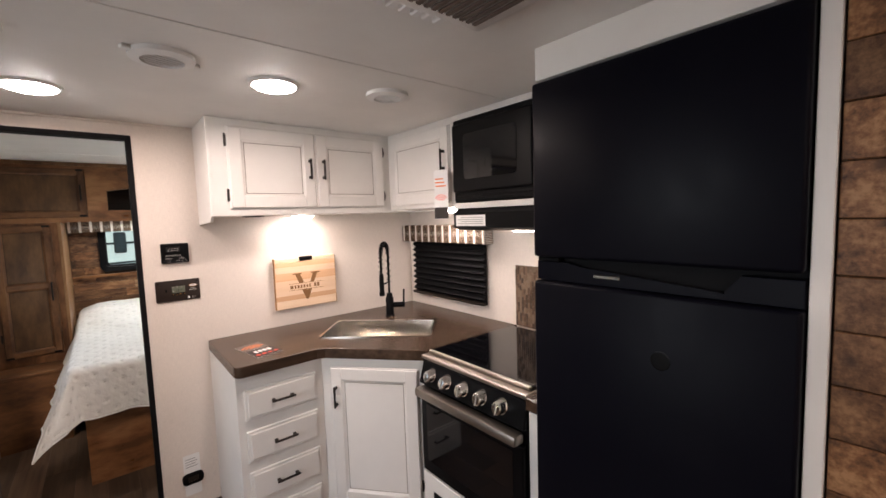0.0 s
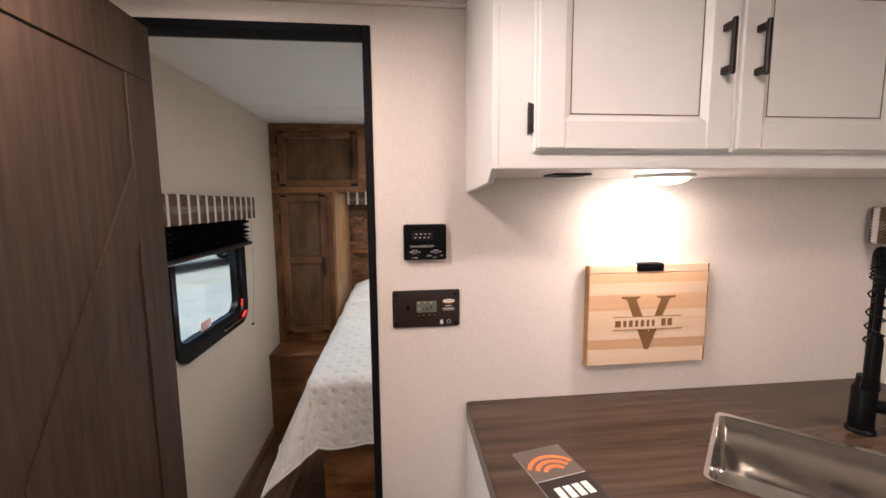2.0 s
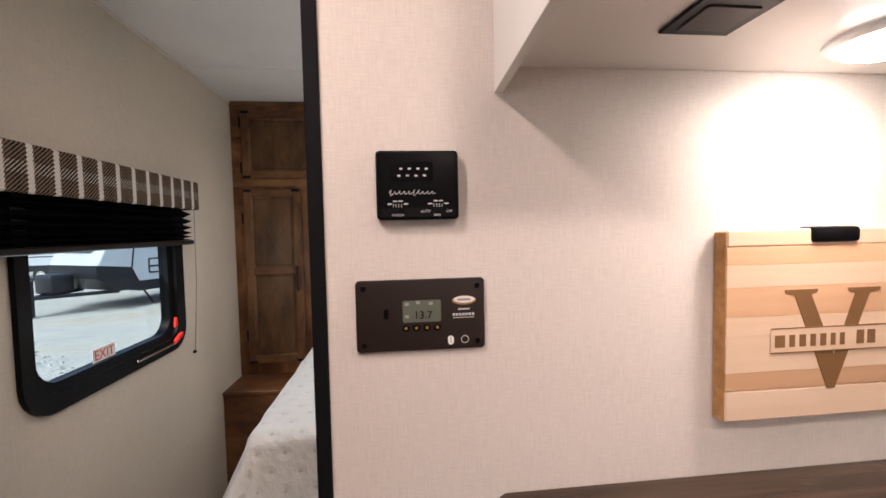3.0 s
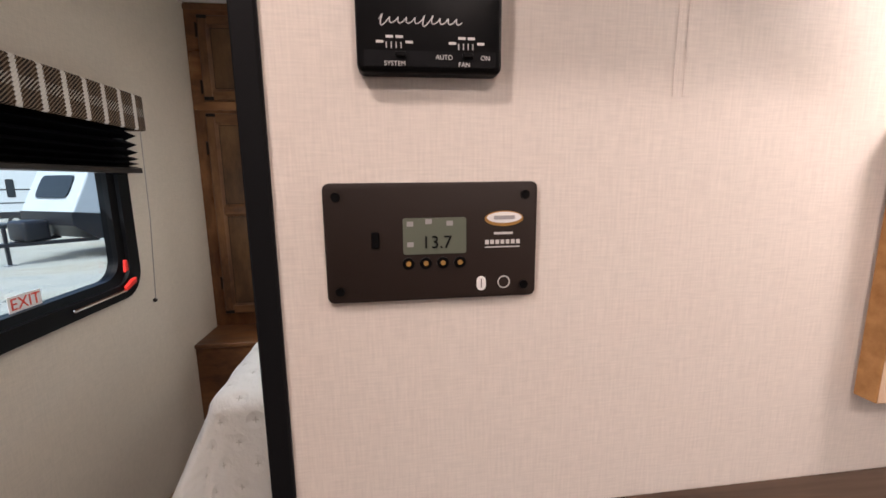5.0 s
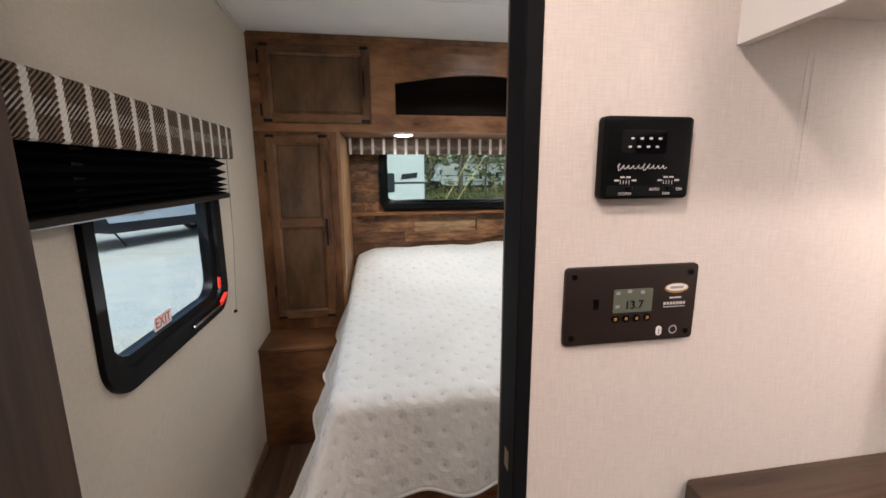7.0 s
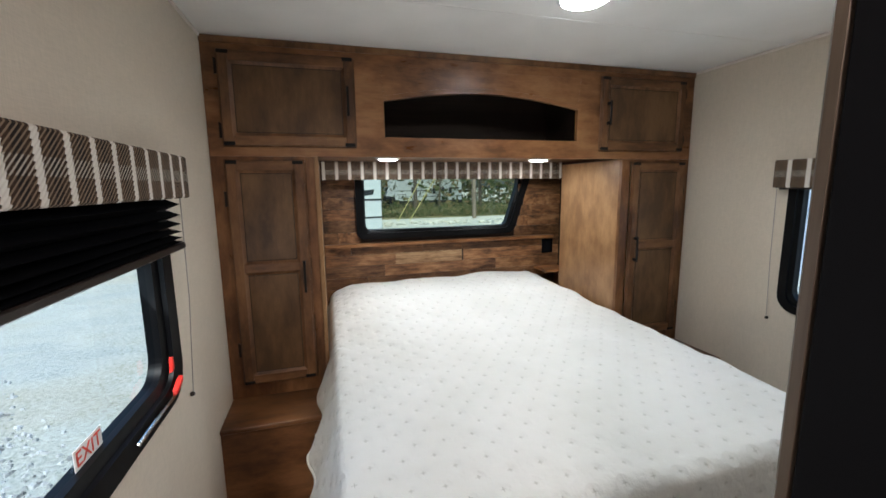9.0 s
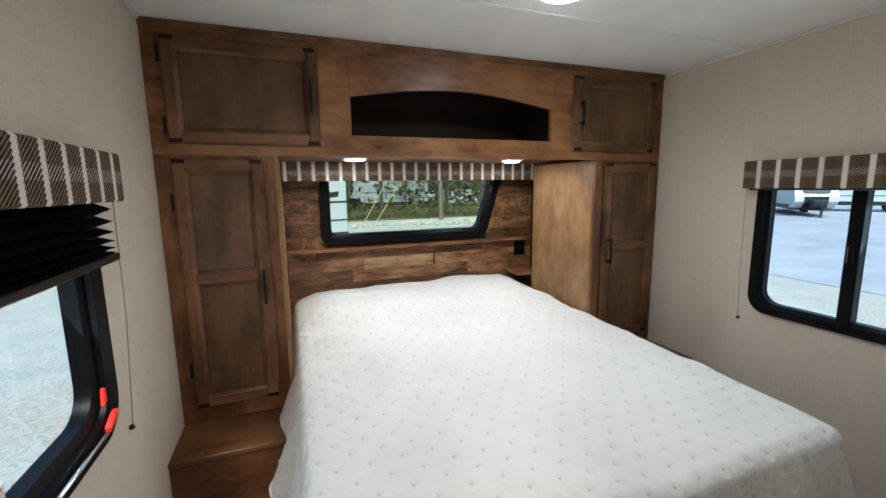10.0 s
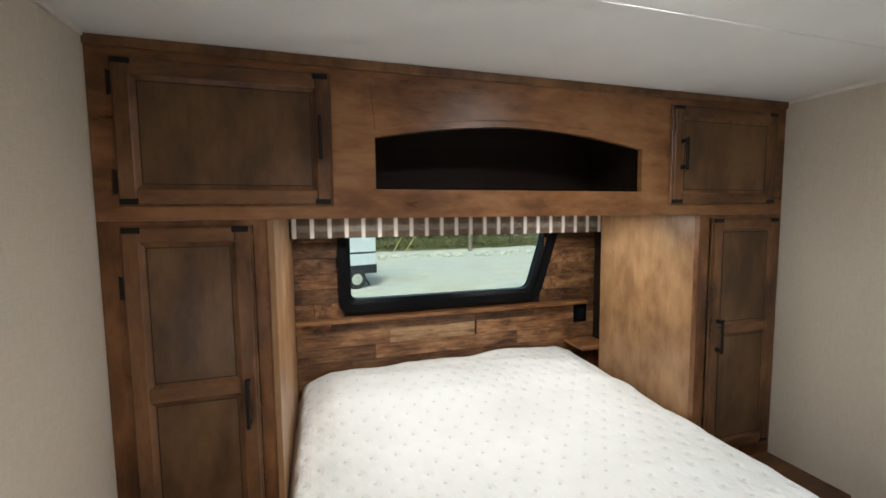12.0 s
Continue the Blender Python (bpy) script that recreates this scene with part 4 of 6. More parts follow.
# worktop with a cut-out for the sink, set across the corner
WT = 0.903
SC, SU = Vector((1.085, 1.955)), Vector((0.722, -0.692))
SV = Vector((-SU.y, SU.x))
bm = bm_new()
top = [(0.295, 2.449), (0.285, 2.442)] + [(0.283 + 0.035 * (1 - math.cos(radians(a))), 1.858 + 0.035 * (1 - math.sin(radians(a)))) for a in range(0, 91, 15)]
top += [(0.655, 1.858), (0.690, 1.843), (1.012, 1.462), (1.030, 1.440), (1.669, 1.430), (1.669, 2.449)]
cut = [SC + SU * a + SV * b for a, b in rounded(-0.303, 0.303, -0.171, 0.171, 0.02, 3)]
for z in (0.852, WT):
    outer = [bm.verts.new((x, y, z)) for x, y in top]
    inner = [bm.verts.new((p.x, p.y, z)) for p in cut]
    edges = [bm.edges.new((a[k], a[(k + 1) % len(a)])) for a in (outer, inner) for k in range(len(a))]
    bmesh.ops.triangle_fill(bm, use_beauty=True, use_dissolve=True, edges=edges)
bm.verts.ensure_lookup_table()
n1, n2 = len(top), len(cut)
for base, n in ((0, n1), (n1, n2)):
    for k in range(n):
        j = (k + 1) % n
        lo, hi = (bm.verts[base + k], bm.verts[base + j]), (bm.verts[n1 + n2 + base + k], bm.verts[n1 + n2 + base + j])
        bm.faces.new((lo[0], lo[1], hi[1], hi[0]))
ob = whole("worktop", bm, "counter", "dark brown wood-look laminate worktop with a cut corner", "worktop")
bev = ob.modifiers.new("edge", "BEVEL")
bev.width, bev.segments, bev.limit_method = 0.008, 2, "ANGLE"
ob = thing("sink", SC.x, SC.y, 0.74, "stainless steel corner sink set into the worktop", "sink")
FSK = lambda a, b, w: (SC.x + SU.x * a + SV.x * b, SC.y + SU.y * a + SV.y * b, WT + w)
part("rim", ring(bm_new(), FSK, rounded(-0.309, 0.309, -0.177, 0.177, 0.020, 4), rounded(-0.300, 0.300, -0.168, 0.168, 0.018, 4), 0.0005, 0.005, 0.003), "steel", ob, smooth=True)
bm = bm_new()
loops = [(rounded(-0.300, 0.300, -0.168, 0.168, 0.018, 4), 0.001), (rounded(-0.292, 0.292, -0.160, 0.160, 0.02, 4), -0.155), (rounded(-0.245, 0.245, -0.125, 0.125, 0.03, 4), -0.175)]
rows = [[bm.verts.new(FSK(a, b, w)) for a, b in pts] for pts, w in loops]
for a, b in zip(rows, rows[1:]):
    for k in range(len(a)):
        bm.faces.new((a[k], a[(k + 1) % len(a)], b[(k + 1) % len(a)], b[k]))
bm.faces.new(rows[-1])
part("basin", bm, "steel", ob, smooth=True)
part("drain", lathe(bm_new(), lambda a, b, w: FSK(a, b, -0.175 + w), 0, 0, [(0.045, 0.0005), (0.045, 0.003), (0.02, 0.001)], 20), "chrome", ob)

ob = thing("faucet", 1.285, 2.168, WT, "black spring-neck kitchen faucet with a side lever", "faucet")
fx, fy = 1.285, 2.168
FU = face_up(WT + 0.0005)
part("base", lathe(bm_new(), FU, fx, fy, [(0.031, 0), (0.031, 0.005), (0.026, 0.010), (0.026, 0.118), (0.020, 0.126), (0.018, 0.150)], 20), "black", ob, smooth=True)
out = Vector((-0.766, -0.643, 0))
arc = [Vector((fx, fy, WT + z)) for z in (0.14, 0.22, 0.30, 0.405)]
arc += [Vector((fx, fy, WT + 0.405)) + out * (0.072 * (1 - math.cos(radians(a)))) + Vector((0, 0, 0.072 * math.sin(radians(a)))) for a in range(20, 181, 20)]
arc += [arc[-1] + Vector((0, 0, -0.06)), arc[-1] + Vector((0, 0, -0.14))]
part("hose", tube(bm_new(), arc, 0.007, 8), "black", ob, smooth=True)
coil = []
turns, per = 30, 8
dense = []
for a, b in zip(arc[1:], arc[2:]):
    dense += [a.lerp(b, k / 20) for k in range(20)]
for k in range(turns * per):
    p = dense[min(len(dense) - 1, int(k / (turns * per) * len(dense)))]
    t = (dense[min(len(dense) - 1, int(k / (turns * per) * len(dense)) + 3)] - p)
    t = t.normalized() if t.length > 1e-6 else Vector((0, 0, -1))
    side = t.cross(Vector((0.643, -0.766, 0))).normalized()
    up = Vector((0.643, -0.766, 0))
    ang = 2 * math.pi * k / per
    coil.append(p + 0.0128 * (math.cos(ang) * side + math.sin(ang) * up))
part("spring", tube(bm_new(), coil, 0.0023, 5), "black", ob, "black coiled spring")
sp = arc[-1]
part("spray_head", lathe(bm_new(), lambda a, b, w: (a, b, sp.z + 0.03 - w), sp.x, sp.y, [(0.011, 0), (0.0145, 0.02), (0.0145, 0.10), (0.018, 0.13), (0.015, 0.135)], 16), "black", ob, smooth=True)
side_way = Vector((0.80, -0.60, 0))
stub = Vector((fx, fy, WT + 0.072))
part("valve", tube(bm_new(), [stub + side_way * 0.015, stub + side_way * 0.098], 0.017, 12), "black", ob, smooth=True)
part("lever", tube(bm_new(), [stub + side_way * 0.090 + Vector((0, 0, 0.012)), stub + side_way * 0.094 + Vector((0, 0, 0.10))], 0.006, 8), "black", ob, smooth=True)
part("holder", tube(bm_new(), [Vector((fx, fy, WT + 0.225)), Vector((fx, fy, WT + 0.225)) + out * 0.144], 0.006, 8), "black", ob)

# cooker
ob = thing("cooker", 1.25, 1.11, 0, "black gas cooker with a glass lid and steel trim", "cooker")
FC = face_x(0.965)
Y0, Y1 = 0.815, 1.424
part("body", box(bm_new(), FC, Y0, Y1, 0.0, 0.885, -0.62, -0.02, 0.003), "black", ob)
part("cooktop", box(bm_new(), face_up(0), 0.975, 1.64, Y0, Y1, 0.886, 0.904, 0.004), "steel_shaded", ob, "steel cooktop edge")
part("glass_lid", box(bm_new(), face_up(0), 1.030, 1.60, Y0 + 0.012, Y1 - 0.012, 0.912, 0.918, 0.002), "glossy_black", ob, "black glass lid")
part("lid_trim", box(bm_new(), face_up(0), 1.012, 1.029, Y0 + 0.012, Y1 - 0.012, 0.905, 0.920, 0.003), "steel_shaded", ob)
part("lid_bar", box(bm_new(), face_up(0), 1.60, 1.625, 1.02, 1.22, 0.912, 0.928, 0.005), "steel", ob)
G = lambda u, v, w: (0.965 - w + (v - 0.80) * 0.28, u, v)
part("control_panel", box(bm_new(), G, Y0, Y1, 0.775, 0.884, -0.06, 0.0, 0.004), "black", ob)
for k in range(5):
    u = Y1 - 0.082 - 0.104 * k
    kn = part("knob", lathe(bm_new(), G, u, 0.830, [(0.030, 0.0), (0.030, 0.006), (0.026, 0.010), (0.024, 0.032), (0.019, 0.037)], 20), "chrome", ob, "silver control knob", smooth=True)
    part("knob_grip", box(bm_new(), G, u - 0.004, u + 0.004, 0.808, 0.852, 0.036, 0.041, 0.002), "chrome", kn)
part("oven_door", box(bm_new(), FC, Y0 + 0.006, Y1 - 0.006, 0.36, 0.715, -0.02, 0.006, 0.006), "black", ob)
part("oven_glass", box(bm_new(), FC, Y0 + 0.05, Y1 - 0.05, 0.42, 0.69, 0.0065, 0.009, 0.001), "glossy_black", ob)
part("oven_handle", box(bm_new(), FC, Y0 + 0.01, Y1 - 0.01, 0.725, 0.765, -0.01, 0.045, 0.010, 2), "steel_shaded", ob, "wide steel handle rail", smooth=True)
part("kick_panel", box(bm_new(), FC, Y0 + 0.006, Y1 - 0.006, 0.10, 0.35, -0.02, 0.004, 0.003), "white", ob, "white panel below the oven")
part("kick_vent", box(bm_new(), FC, Y0 + 0.12, Y1 - 0.08, 0.16, 0.28, 0.0042, 0.007, 0.001), "black_matte", ob, "dark vent grille")
ob = thing("filler_cabinet", 1.30, 0.82, 0, "narrow white filler cabinet with a strip of dark worktop", "cabinet")
part("body", box(bm_new(), face_x(0.985), 0.735, 0.81, 0.0, 0.853, -0.60, 0), "white", ob)
part("top", box(bm_new(), face_up(0), 0.965, 1.66, 0.735, 0.812, 0.854, WT, 0.005), "counter", ob, "dark worktop strip")
# tiled splashback
back = thing("splashback", XR, 1.1, 0.895, "mosaic splashback of brown and grey glass and stone strips", "tiles", kind="structure")
part("backing", box(bm_new(), FK, 0.78, 1.43, WT + 0.001, 1.25, 0.0005, 0.004), "glaze", back, "dark grout")

# refrigerator in its white surround
ob = thing("refrigerator", 1.25, 0.40, 0, "tall black two-door refrigerator", "refrigerator")
FF = face_x(0.95)
part("body", box(bm_new(), FF, 0.080, 0.730, 0.02, 1.935, -0.65, -0.012, 0.003), "black_matte", ob)
part("freezer_door", box(bm_new(), FF, 0.082, 0.728, 1.405, 1.930, -0.010, 0.035, 0.010, 3), "fridge", ob, "black upper door", smooth=True)
low = part("lower_door", box(bm_new(), FF, 0.082, 0.728, 0.06, 1.330, -0.010, 0.035, 0.010, 3), "fridge", ob, "black lower door", smooth=True)
bm = bm_new()
prism(bm, FF, [(0.082, 1.331), (0.728, 1.331), (0.728, 1.390), (0.62, 1.390), (0.58, 1.378), (0.22, 1.345), (0.19, 1.390), (0.082, 1.390)], -0.008, 0.012, 0.002)
part("handle_recess", bm, "fridge", ob, "recessed handle strip")
part("hinge_cap", box(bm_new(), FF, 0.645, 0.720, 1.392, 1.404, -0.01, 0.020, 0.002), "black", ob)
# a reflection on the handle strip, modelled as a small chrome bar
part("handle_glint", box(bm_new(), FF, 0.46, 0.535, 1.352, 1.362, 0.0125, 0.016, 0.002), "chrome", ob, "small chrome bar put in for the glint on the handle")
part("badge", lathe(bm_new(), FF, 0.345, 1.165, [(0.024, 0.0352), (0.024, 0.0362), (0.021, 0.0368)], 24), "black", low, "round dark badge")
ob = thing("refrigerator_surround", 1.3, 0.4, 0, "white surround panel of the refrigerator", "cabinet")
part("side_panel", box(bm_new(), FF, 0.046, 0.078, 0.0, ZC - 0.0005, -0.68, 0.01, 0.002), "white", ob)
part("top_panel", box(bm_new(), FF, 0.0785, 0.7335, 1.945, ZC - 0.0005, -0.68, 0.006, 0.002), "white", ob)
part("inner_panel", box(bm_new(), FF, 0.731, 0.7345, 0.9, 1.944, -0.34, -0.05), "white", ob)
# plank wall beyond the refrigerator
plank_wall = thing("wall_plank_living", 1.3, -0.02, 0, "barn plank feature wall beside the refrigerator", "wall", kind="structure")
part("backing", box(bm_new(), FF, -1.6, 0.0455, 0, ZC, -0.05, -0.012), "niche", plank_wall)

# things on the partition
FP = face_y(YP)
FPT = lambda u, v, w: FP(u, v, w * 0.65)
ob = thing("thermostat", 0.167, YP, 1.343, "black wall thermostat with silver print", "thermostat")
part("case", prism(bm_new(), FPT, rounded(0.106, 0.228, 1.343, 1.445, 0.006, 3), 0.0005, 0.026, 0.004, 3), "black", ob, smooth=True)
part("display", prism(bm_new(), FPT, rounded(0.128, 0.190, 1.400, 1.428, 0.003, 3), 0.0262, 0.0272), "glossy_black", ob, "dark display with small figures")
bm = bm_new()
for r in range(2):
    for k in range(4):
        box(bm, FPT, 0.1405 + 0.0125 * k - 0.003 * r, 0.1448 + 0.0125 * k - 0.003 * r, 1.4165 - 0.010 * r, 1.4190 - 0.010 * r, 0.0273, 0.0277)
part("figure_bars", bm, "silver_print", ob)
bm = bm_new()
sw = []
for k in range(150):
    th = k * 0.42
    am = 0.0042 if k < 16 or 78 < k < 96 else 0.0022
    sw.append((0.124 + 0.00046 * k + 0.0009 * math.cos(th) + 0.5 * am * math.sin(th), 1.3830 + am * math.sin(th)))
tube(bm, [FPT(u, v, 0.0266) for u, v in sw], 0.00055, 4)
part("logo_script", bm, "silver_print", ob, "silver script mark")
bm = bm_new()
for u in (0.122, 0.182):
    for k in range(4):
        box(bm, FPT, u + 0.008 * k, u + 0.0062 + 0.008 * k, 1.3655 + (0.004 if k in (1, 2) else 0), 1.3675 + (0.004 if k in (1, 2) else 0), 0.0262, 0.0266)
    for k in range(4):
        box(bm, FPT, u + 0.008 + 0.004 * k, u + 0.0088 + 0.004 * k, 1.3615, 1.3665, 0.0262, 0.0266)
part("scale_mark", bm, "silver_print", ob)
part("slot", box(bm_new(), FPT, 0.112, 0.222, 1.3475, 1.3600, 0.0262, 0.0268), "black_matte", ob)
lettering("system_letters", "SYSTEM", 0.0052, "silver_print", ob, FPT, 0.137, 1.3480, 0.0270)
lettering("auto_letters", "AUTO", 0.0052, "silver_print", ob, FPT, 0.178, 1.3535, 0.0270)
lettering("fan_letters", "FAN", 0.0052, "silver_print", ob, FPT, 0.195, 1.3480, 0.0270)
lettering("on_letters", "ON", 0.0052, "silver_print", ob, FPT, 0.213, 1.3535, 0.0270)
for u in (0.142, 0.198):
    part("switch", box(bm_new(), FPT, u - 0.0045, u + 0.0045, 1.3545, 1.3590, 0.0268, 0.0315, 0.001), "black", ob)

ob = thing("solar_controller", 0.168, YP, 1.143, "flat dark brown control panel with a small display", "control panel")
part("plate", prism(bm_new(), FP, rounded(0.070, 0.2665, 1.143, 1.2525, 0.006, 3), 0.0005, 0.006, 0.0015), "panel_brown", ob, smooth=True)
for u in (0.0815, 0.2545):
    for v in (1.1545, 1.2405):
        part("screw", lathe(bm_new(), FP, u, v, [(0.0042, 0.006), (0.0042, 0.0072), (0.002, 0.0068)], 12), "black", ob)
part("display", prism(bm_new(), FP, rounded(0.1400, 0.1985, 1.187, 1.2205, 0.002, 2), 0.0061, 0.0068), "lcd", ob, "grey-green display")
lettering("display_figures", "13.7", 0.0165, "black_matte", ob, FP, 0.171, 1.1925, 0.0069)
bm = bm_new()
for u, v in ((0.1435, 1.2130), (0.1605, 1.2150), (0.1800, 1.2130), (0.1435, 1.1940)):
    box(bm, FP, u, u + 0.006, v, v + 0.0045, 0.0069, 0.0071)
part("display_mark", bm, "grey_print", ob)
for k in range(4):
    u = 0.1445 + 0.0160 * k
    bt = part("button", lathe(bm_new(), FP, u, 1.1785, [(0.0056, 0.006), (0.0056, 0.0072), (0.005, 0.0076)], 16), "black", ob)
    part("button_mark", lathe(bm_new(), FP, u, 1.1785, [(0.0024, 0.0077), (0.0024, 0.0080)], 10), "amber", bt, "amber symbol")
part("reset_slot", box(bm_new(), FP, 0.1115, 0.1185, 1.1935, 1.2085, 0.0061, 0.0078, 0.001), "black", ob)
oval = [(0.2345 + 0.0185 * math.cos(radians(a)), 1.2185 + 0.0072 * math.sin(radians(a))) for a in range(0, 360, 15)]
lg = part("logo_oval", prism(bm_new(), FP, oval, 0.0061, 0.0066), "amber", ob, "white and amber oval mark")
part("logo_oval_inner", prism(bm_new(), FP, [(0.2345 + (u - 0.2345) * 0.9, 1.2195 + (v - 1.2185) * 0.72) for u, v in oval], 0.0067, 0.0070), "paper", lg)
bm = bm_new()
box(bm, FP, 0.2245, 0.2445, 1.2178, 1.2212, 0.0071, 0.0073)
part("logo_bar", bm, "grey_print", lg)
bm = bm_new()
box(bm, FP, 0.2250, 0.2430, 1.2035, 1.2058, 0.0061, 0.0064)
for k in range(7):
    box(bm, FP, 0.2165 + 0.0050 * k, 0.2200 + 0.0050 * k, 1.1945, 1.1985, 0.0061, 0.0064)
box(bm, FP, 0.2165, 0.2500, 1.1912, 1.1922, 0.0061, 0.0064)
part("print_line", bm, "silver_print", ob)
bl = part("radio_mark", prism(bm_new(), FP, rounded(0.2085, 0.2175, 1.1500, 1.1640, 0.0044, 4), 0.0061, 0.0065), "paper", ob, "white rounded symbol")
part("radio_stroke", box(bm_new(), FP, 0.2126, 0.2134, 1.1525, 1.1615, 0.0066, 0.0068), "panel_brown", bl)
cir = [(math.cos(radians(a)), math.sin(radians(a))) for a in range(0, 360, 20)]
part("approval_mark", ring(bm_new(), FP, [(0.2350 + 0.0062 * a, 1.1575 + 0.0062 * b) for a, b in cir], [(0.2350 + 0.0050 * a, 1.1575 + 0.0050 * b) for a, b in cir], 0.0061, 0.0064), "silver_print", ob)

ob = thing("cutting_board", 0.832, YP - 0.02, 1.012, "striped maple cutting board with a burnt letter mark", "cutting board")
random.seed(4)
v = 1.004
strips = [0.052, 0.029, 0.060, 0.031, 0.048, 0.036, 0.029, 0.028]
for k, h in enumerate(strips):
    part("strip", box(bm_new(), FP, 0.655, 1.036, v + 0.0001, v + h, 0.003, 0.027, 0.0005 if 0 < k < 7 else 0.003), "board" if k in (1, 4, 6) else "board_pale", ob)
    v += h
for a, b in ((0.6515, 0.6549), (1.0361, 1.0395)):
    part("end_grain", box(bm_new(), FP, a, b, 1.006, 1.314, 0.0035, 0.0263, 0.0016, 2), "board_end", ob, "orange-brown end grain")
FBD = lambda u, v, w: FP(u, v - 0.0 + 0.006, 0.0272 + w)
bm = bm_new()
cx = 0.845
prism(bm, FBD, [(cx - 0.088, 1.212), (cx - 0.028, 1.212), (cx - 0.030, 1.206), (cx - 0.040, 1.203), (cx + 0.004, 1.100), (cx + 0.040, 1.203), (cx + 0.028, 1.206), (cx + 0.026, 1.212),
                (cx + 0.088, 1.212), (cx + 0.086, 1.206), (cx + 0.068, 1.203), (cx + 0.006, 1.045), (cx - 0.008, 1.045), (cx - 0.070, 1.203), (cx - 0.086, 1.206)], 0, 0.0006)
part("burnt_letter", bm, "burnt", ob, "burnt brown letter shape")
bm = bm_new()
box(bm, FBD, cx - 0.112, cx + 0.112, 1.108, 1.150, 0.0008, 0.0010)
part("name_band", bm, "board_pale", ob)
bm = bm_new()
for v in (1.108, 1.148):
    box(bm, FBD, cx - 0.112, cx + 0.112, v, v + 0.002, 0.0011, 0.0014)
u = cx - 0.105
for wd in (0.024, 0.016, 0.018, 0.016, 0.017, 0.015, 0.015):
    box(bm, FBD, u, u + wd - 0.006, 1.118, 1.138, 0.0011, 0.0014)
    u += wd + 0.002
box(bm, FBD, u + 0.014, u + 0.028, 1.118, 1.141, 0.0011, 0.0014)
box(bm, FBD, u + 0.034, u + 0.049, 1.118, 1.141, 0.0011, 0.0014)
part("name_mark", bm, "burnt", ob, "burnt name bars between two lines")
ob = thing("board_hook", 0.846, YP, 1.30, "black hook clip that holds the cutting board", "hook")
part("clip", box(bm_new(), FP, 0.802, 0.888, 1.294, 1.320, 0.001, 0.033, 0.006, 2), "black", ob, smooth=True)

ob = thing("cabinet_outlet", 0.49, 2.20, 1.58, "dark flush outlet plate under the wall cabinet", "outlet")
part("plate", box(bm_new(), face_down(1.574), 0.470, 0.565, 2.24, 2.325, 0.0005, 0.005, 0.002), "black", ob)
part("socket", box(bm_new(), face_down(1.574), 0.485, 0.550, 2.255, 2.310, 0.005, 0.007, 0.001), "panel_brown", ob)

ob = thing("wall_outlet", 0.16, YP, 0.13, "black outlet on a white plate low on the wall", "outlet")
part("plate", prism(bm_new(), FP, rounded(0.122, 0.200, 0.075, 0.300, 0.006, 3), 0.0005, 0.003), "white_plastic", ob)
part("socket", prism(bm_new(), FP, rounded(0.112, 0.212, 0.138, 0.200, 0.022, 4), 0.0035, 0.014, 0.003), "black", ob, smooth=True)
part("socket_face", box(bm_new(), FP, 0.138, 0.186, 0.155, 0.184, 0.0142, 0.016, 0.001), "bronze", ob)
bm = bm_new()
for k in range(4):
    box(bm, FP, 0.132, 0.188 - 0.01 * (k % 2), 0.232 + 0.014 * k, 0.236 + 0.014 * k, 0.0032, 0.0036)
part("print_line", bm, "grey_print", ob)
ob = thing("slide_outlet", -0.885, 2.235, 0.92, "black switch plate on the white slide-out wall", "switch")
FSW = face_y(2.235)
part("plate", box(bm_new(), FSW, -0.925, -0.845, 0.956, 1.057, 0.0005, 0.007, 0.003), "black", ob)
part("switch", box(bm_new(), FSW, -0.900, -0.870, 0.985, 1.028, 0.0072, 0.012, 0.003), "black", ob)
part("switch_light", box(bm_new(), FSW, -0.889, -0.882, 1.004, 1.014, 0.0121, 0.0125), "silver_print", ob)

# leaflet on the worktop
ob = thing("leaflet", 0.44, 2.07, WT, "printed leaflet in red, dark grey and white on the worktop", "leaflet")
LC, LS = math.cos(radians(12)), math.sin(radians(12))
FLF = lambda u, v, w: (0.44 + u * LC - v * LS, 2.07 + u * LS + v * LC, WT + 0.0006 + w)
part("sheet", box(bm_new(), FLF, -0.062, 0.062, -0.12, 0.12, 0, 0.0012), "paper", ob)
part("dark_band", box(bm_new(), FLF, -0.062, 0.062, -0.12, 0.01, 0.0013, 0.0016), "panel_brown", ob, "dark printed band")
part("grey_band", box(bm_new(), FLF, -0.062, 0.062, 0.012, 0.12, 0.0013, 0.0016), "taupe_print", ob, "taupe printed band")
bm = bm_new()
for k in range(3):
    r0, r1 = 0.022 + 0.018 * k, 0.032 + 0.018 * k
    prism(bm, FLF, [(r1 * math.cos(radians(t)), 0.022 + r1 * math.sin(radians(t))) for t in range(30, 151, 15)] + [(r0 * math.cos(radians(t)), 0.022 + r0 * math.sin(radians(t))) for t in range(150, 29, -15)], 0.0017, 0.0020)
part("red_arc", bm, "orange", ob, "orange printed arcs")
bm = bm_new()
for k in range(4):
    box(bm, FLF, -0.038 + 0.022 * k, -0.022 + 0.022 * k, -0.052, -0.016, 0.0017, 0.0020)
part("name_bar", bm, "paper", ob)
bm = bm_new()
for k in range(4):
    lathe(bm, FLF, -0.045 + 0.030 * k, -0.088, [(0.011, 0.0017), (0.011, 0.0020)], 14)
part("dot", bm, "red", ob)

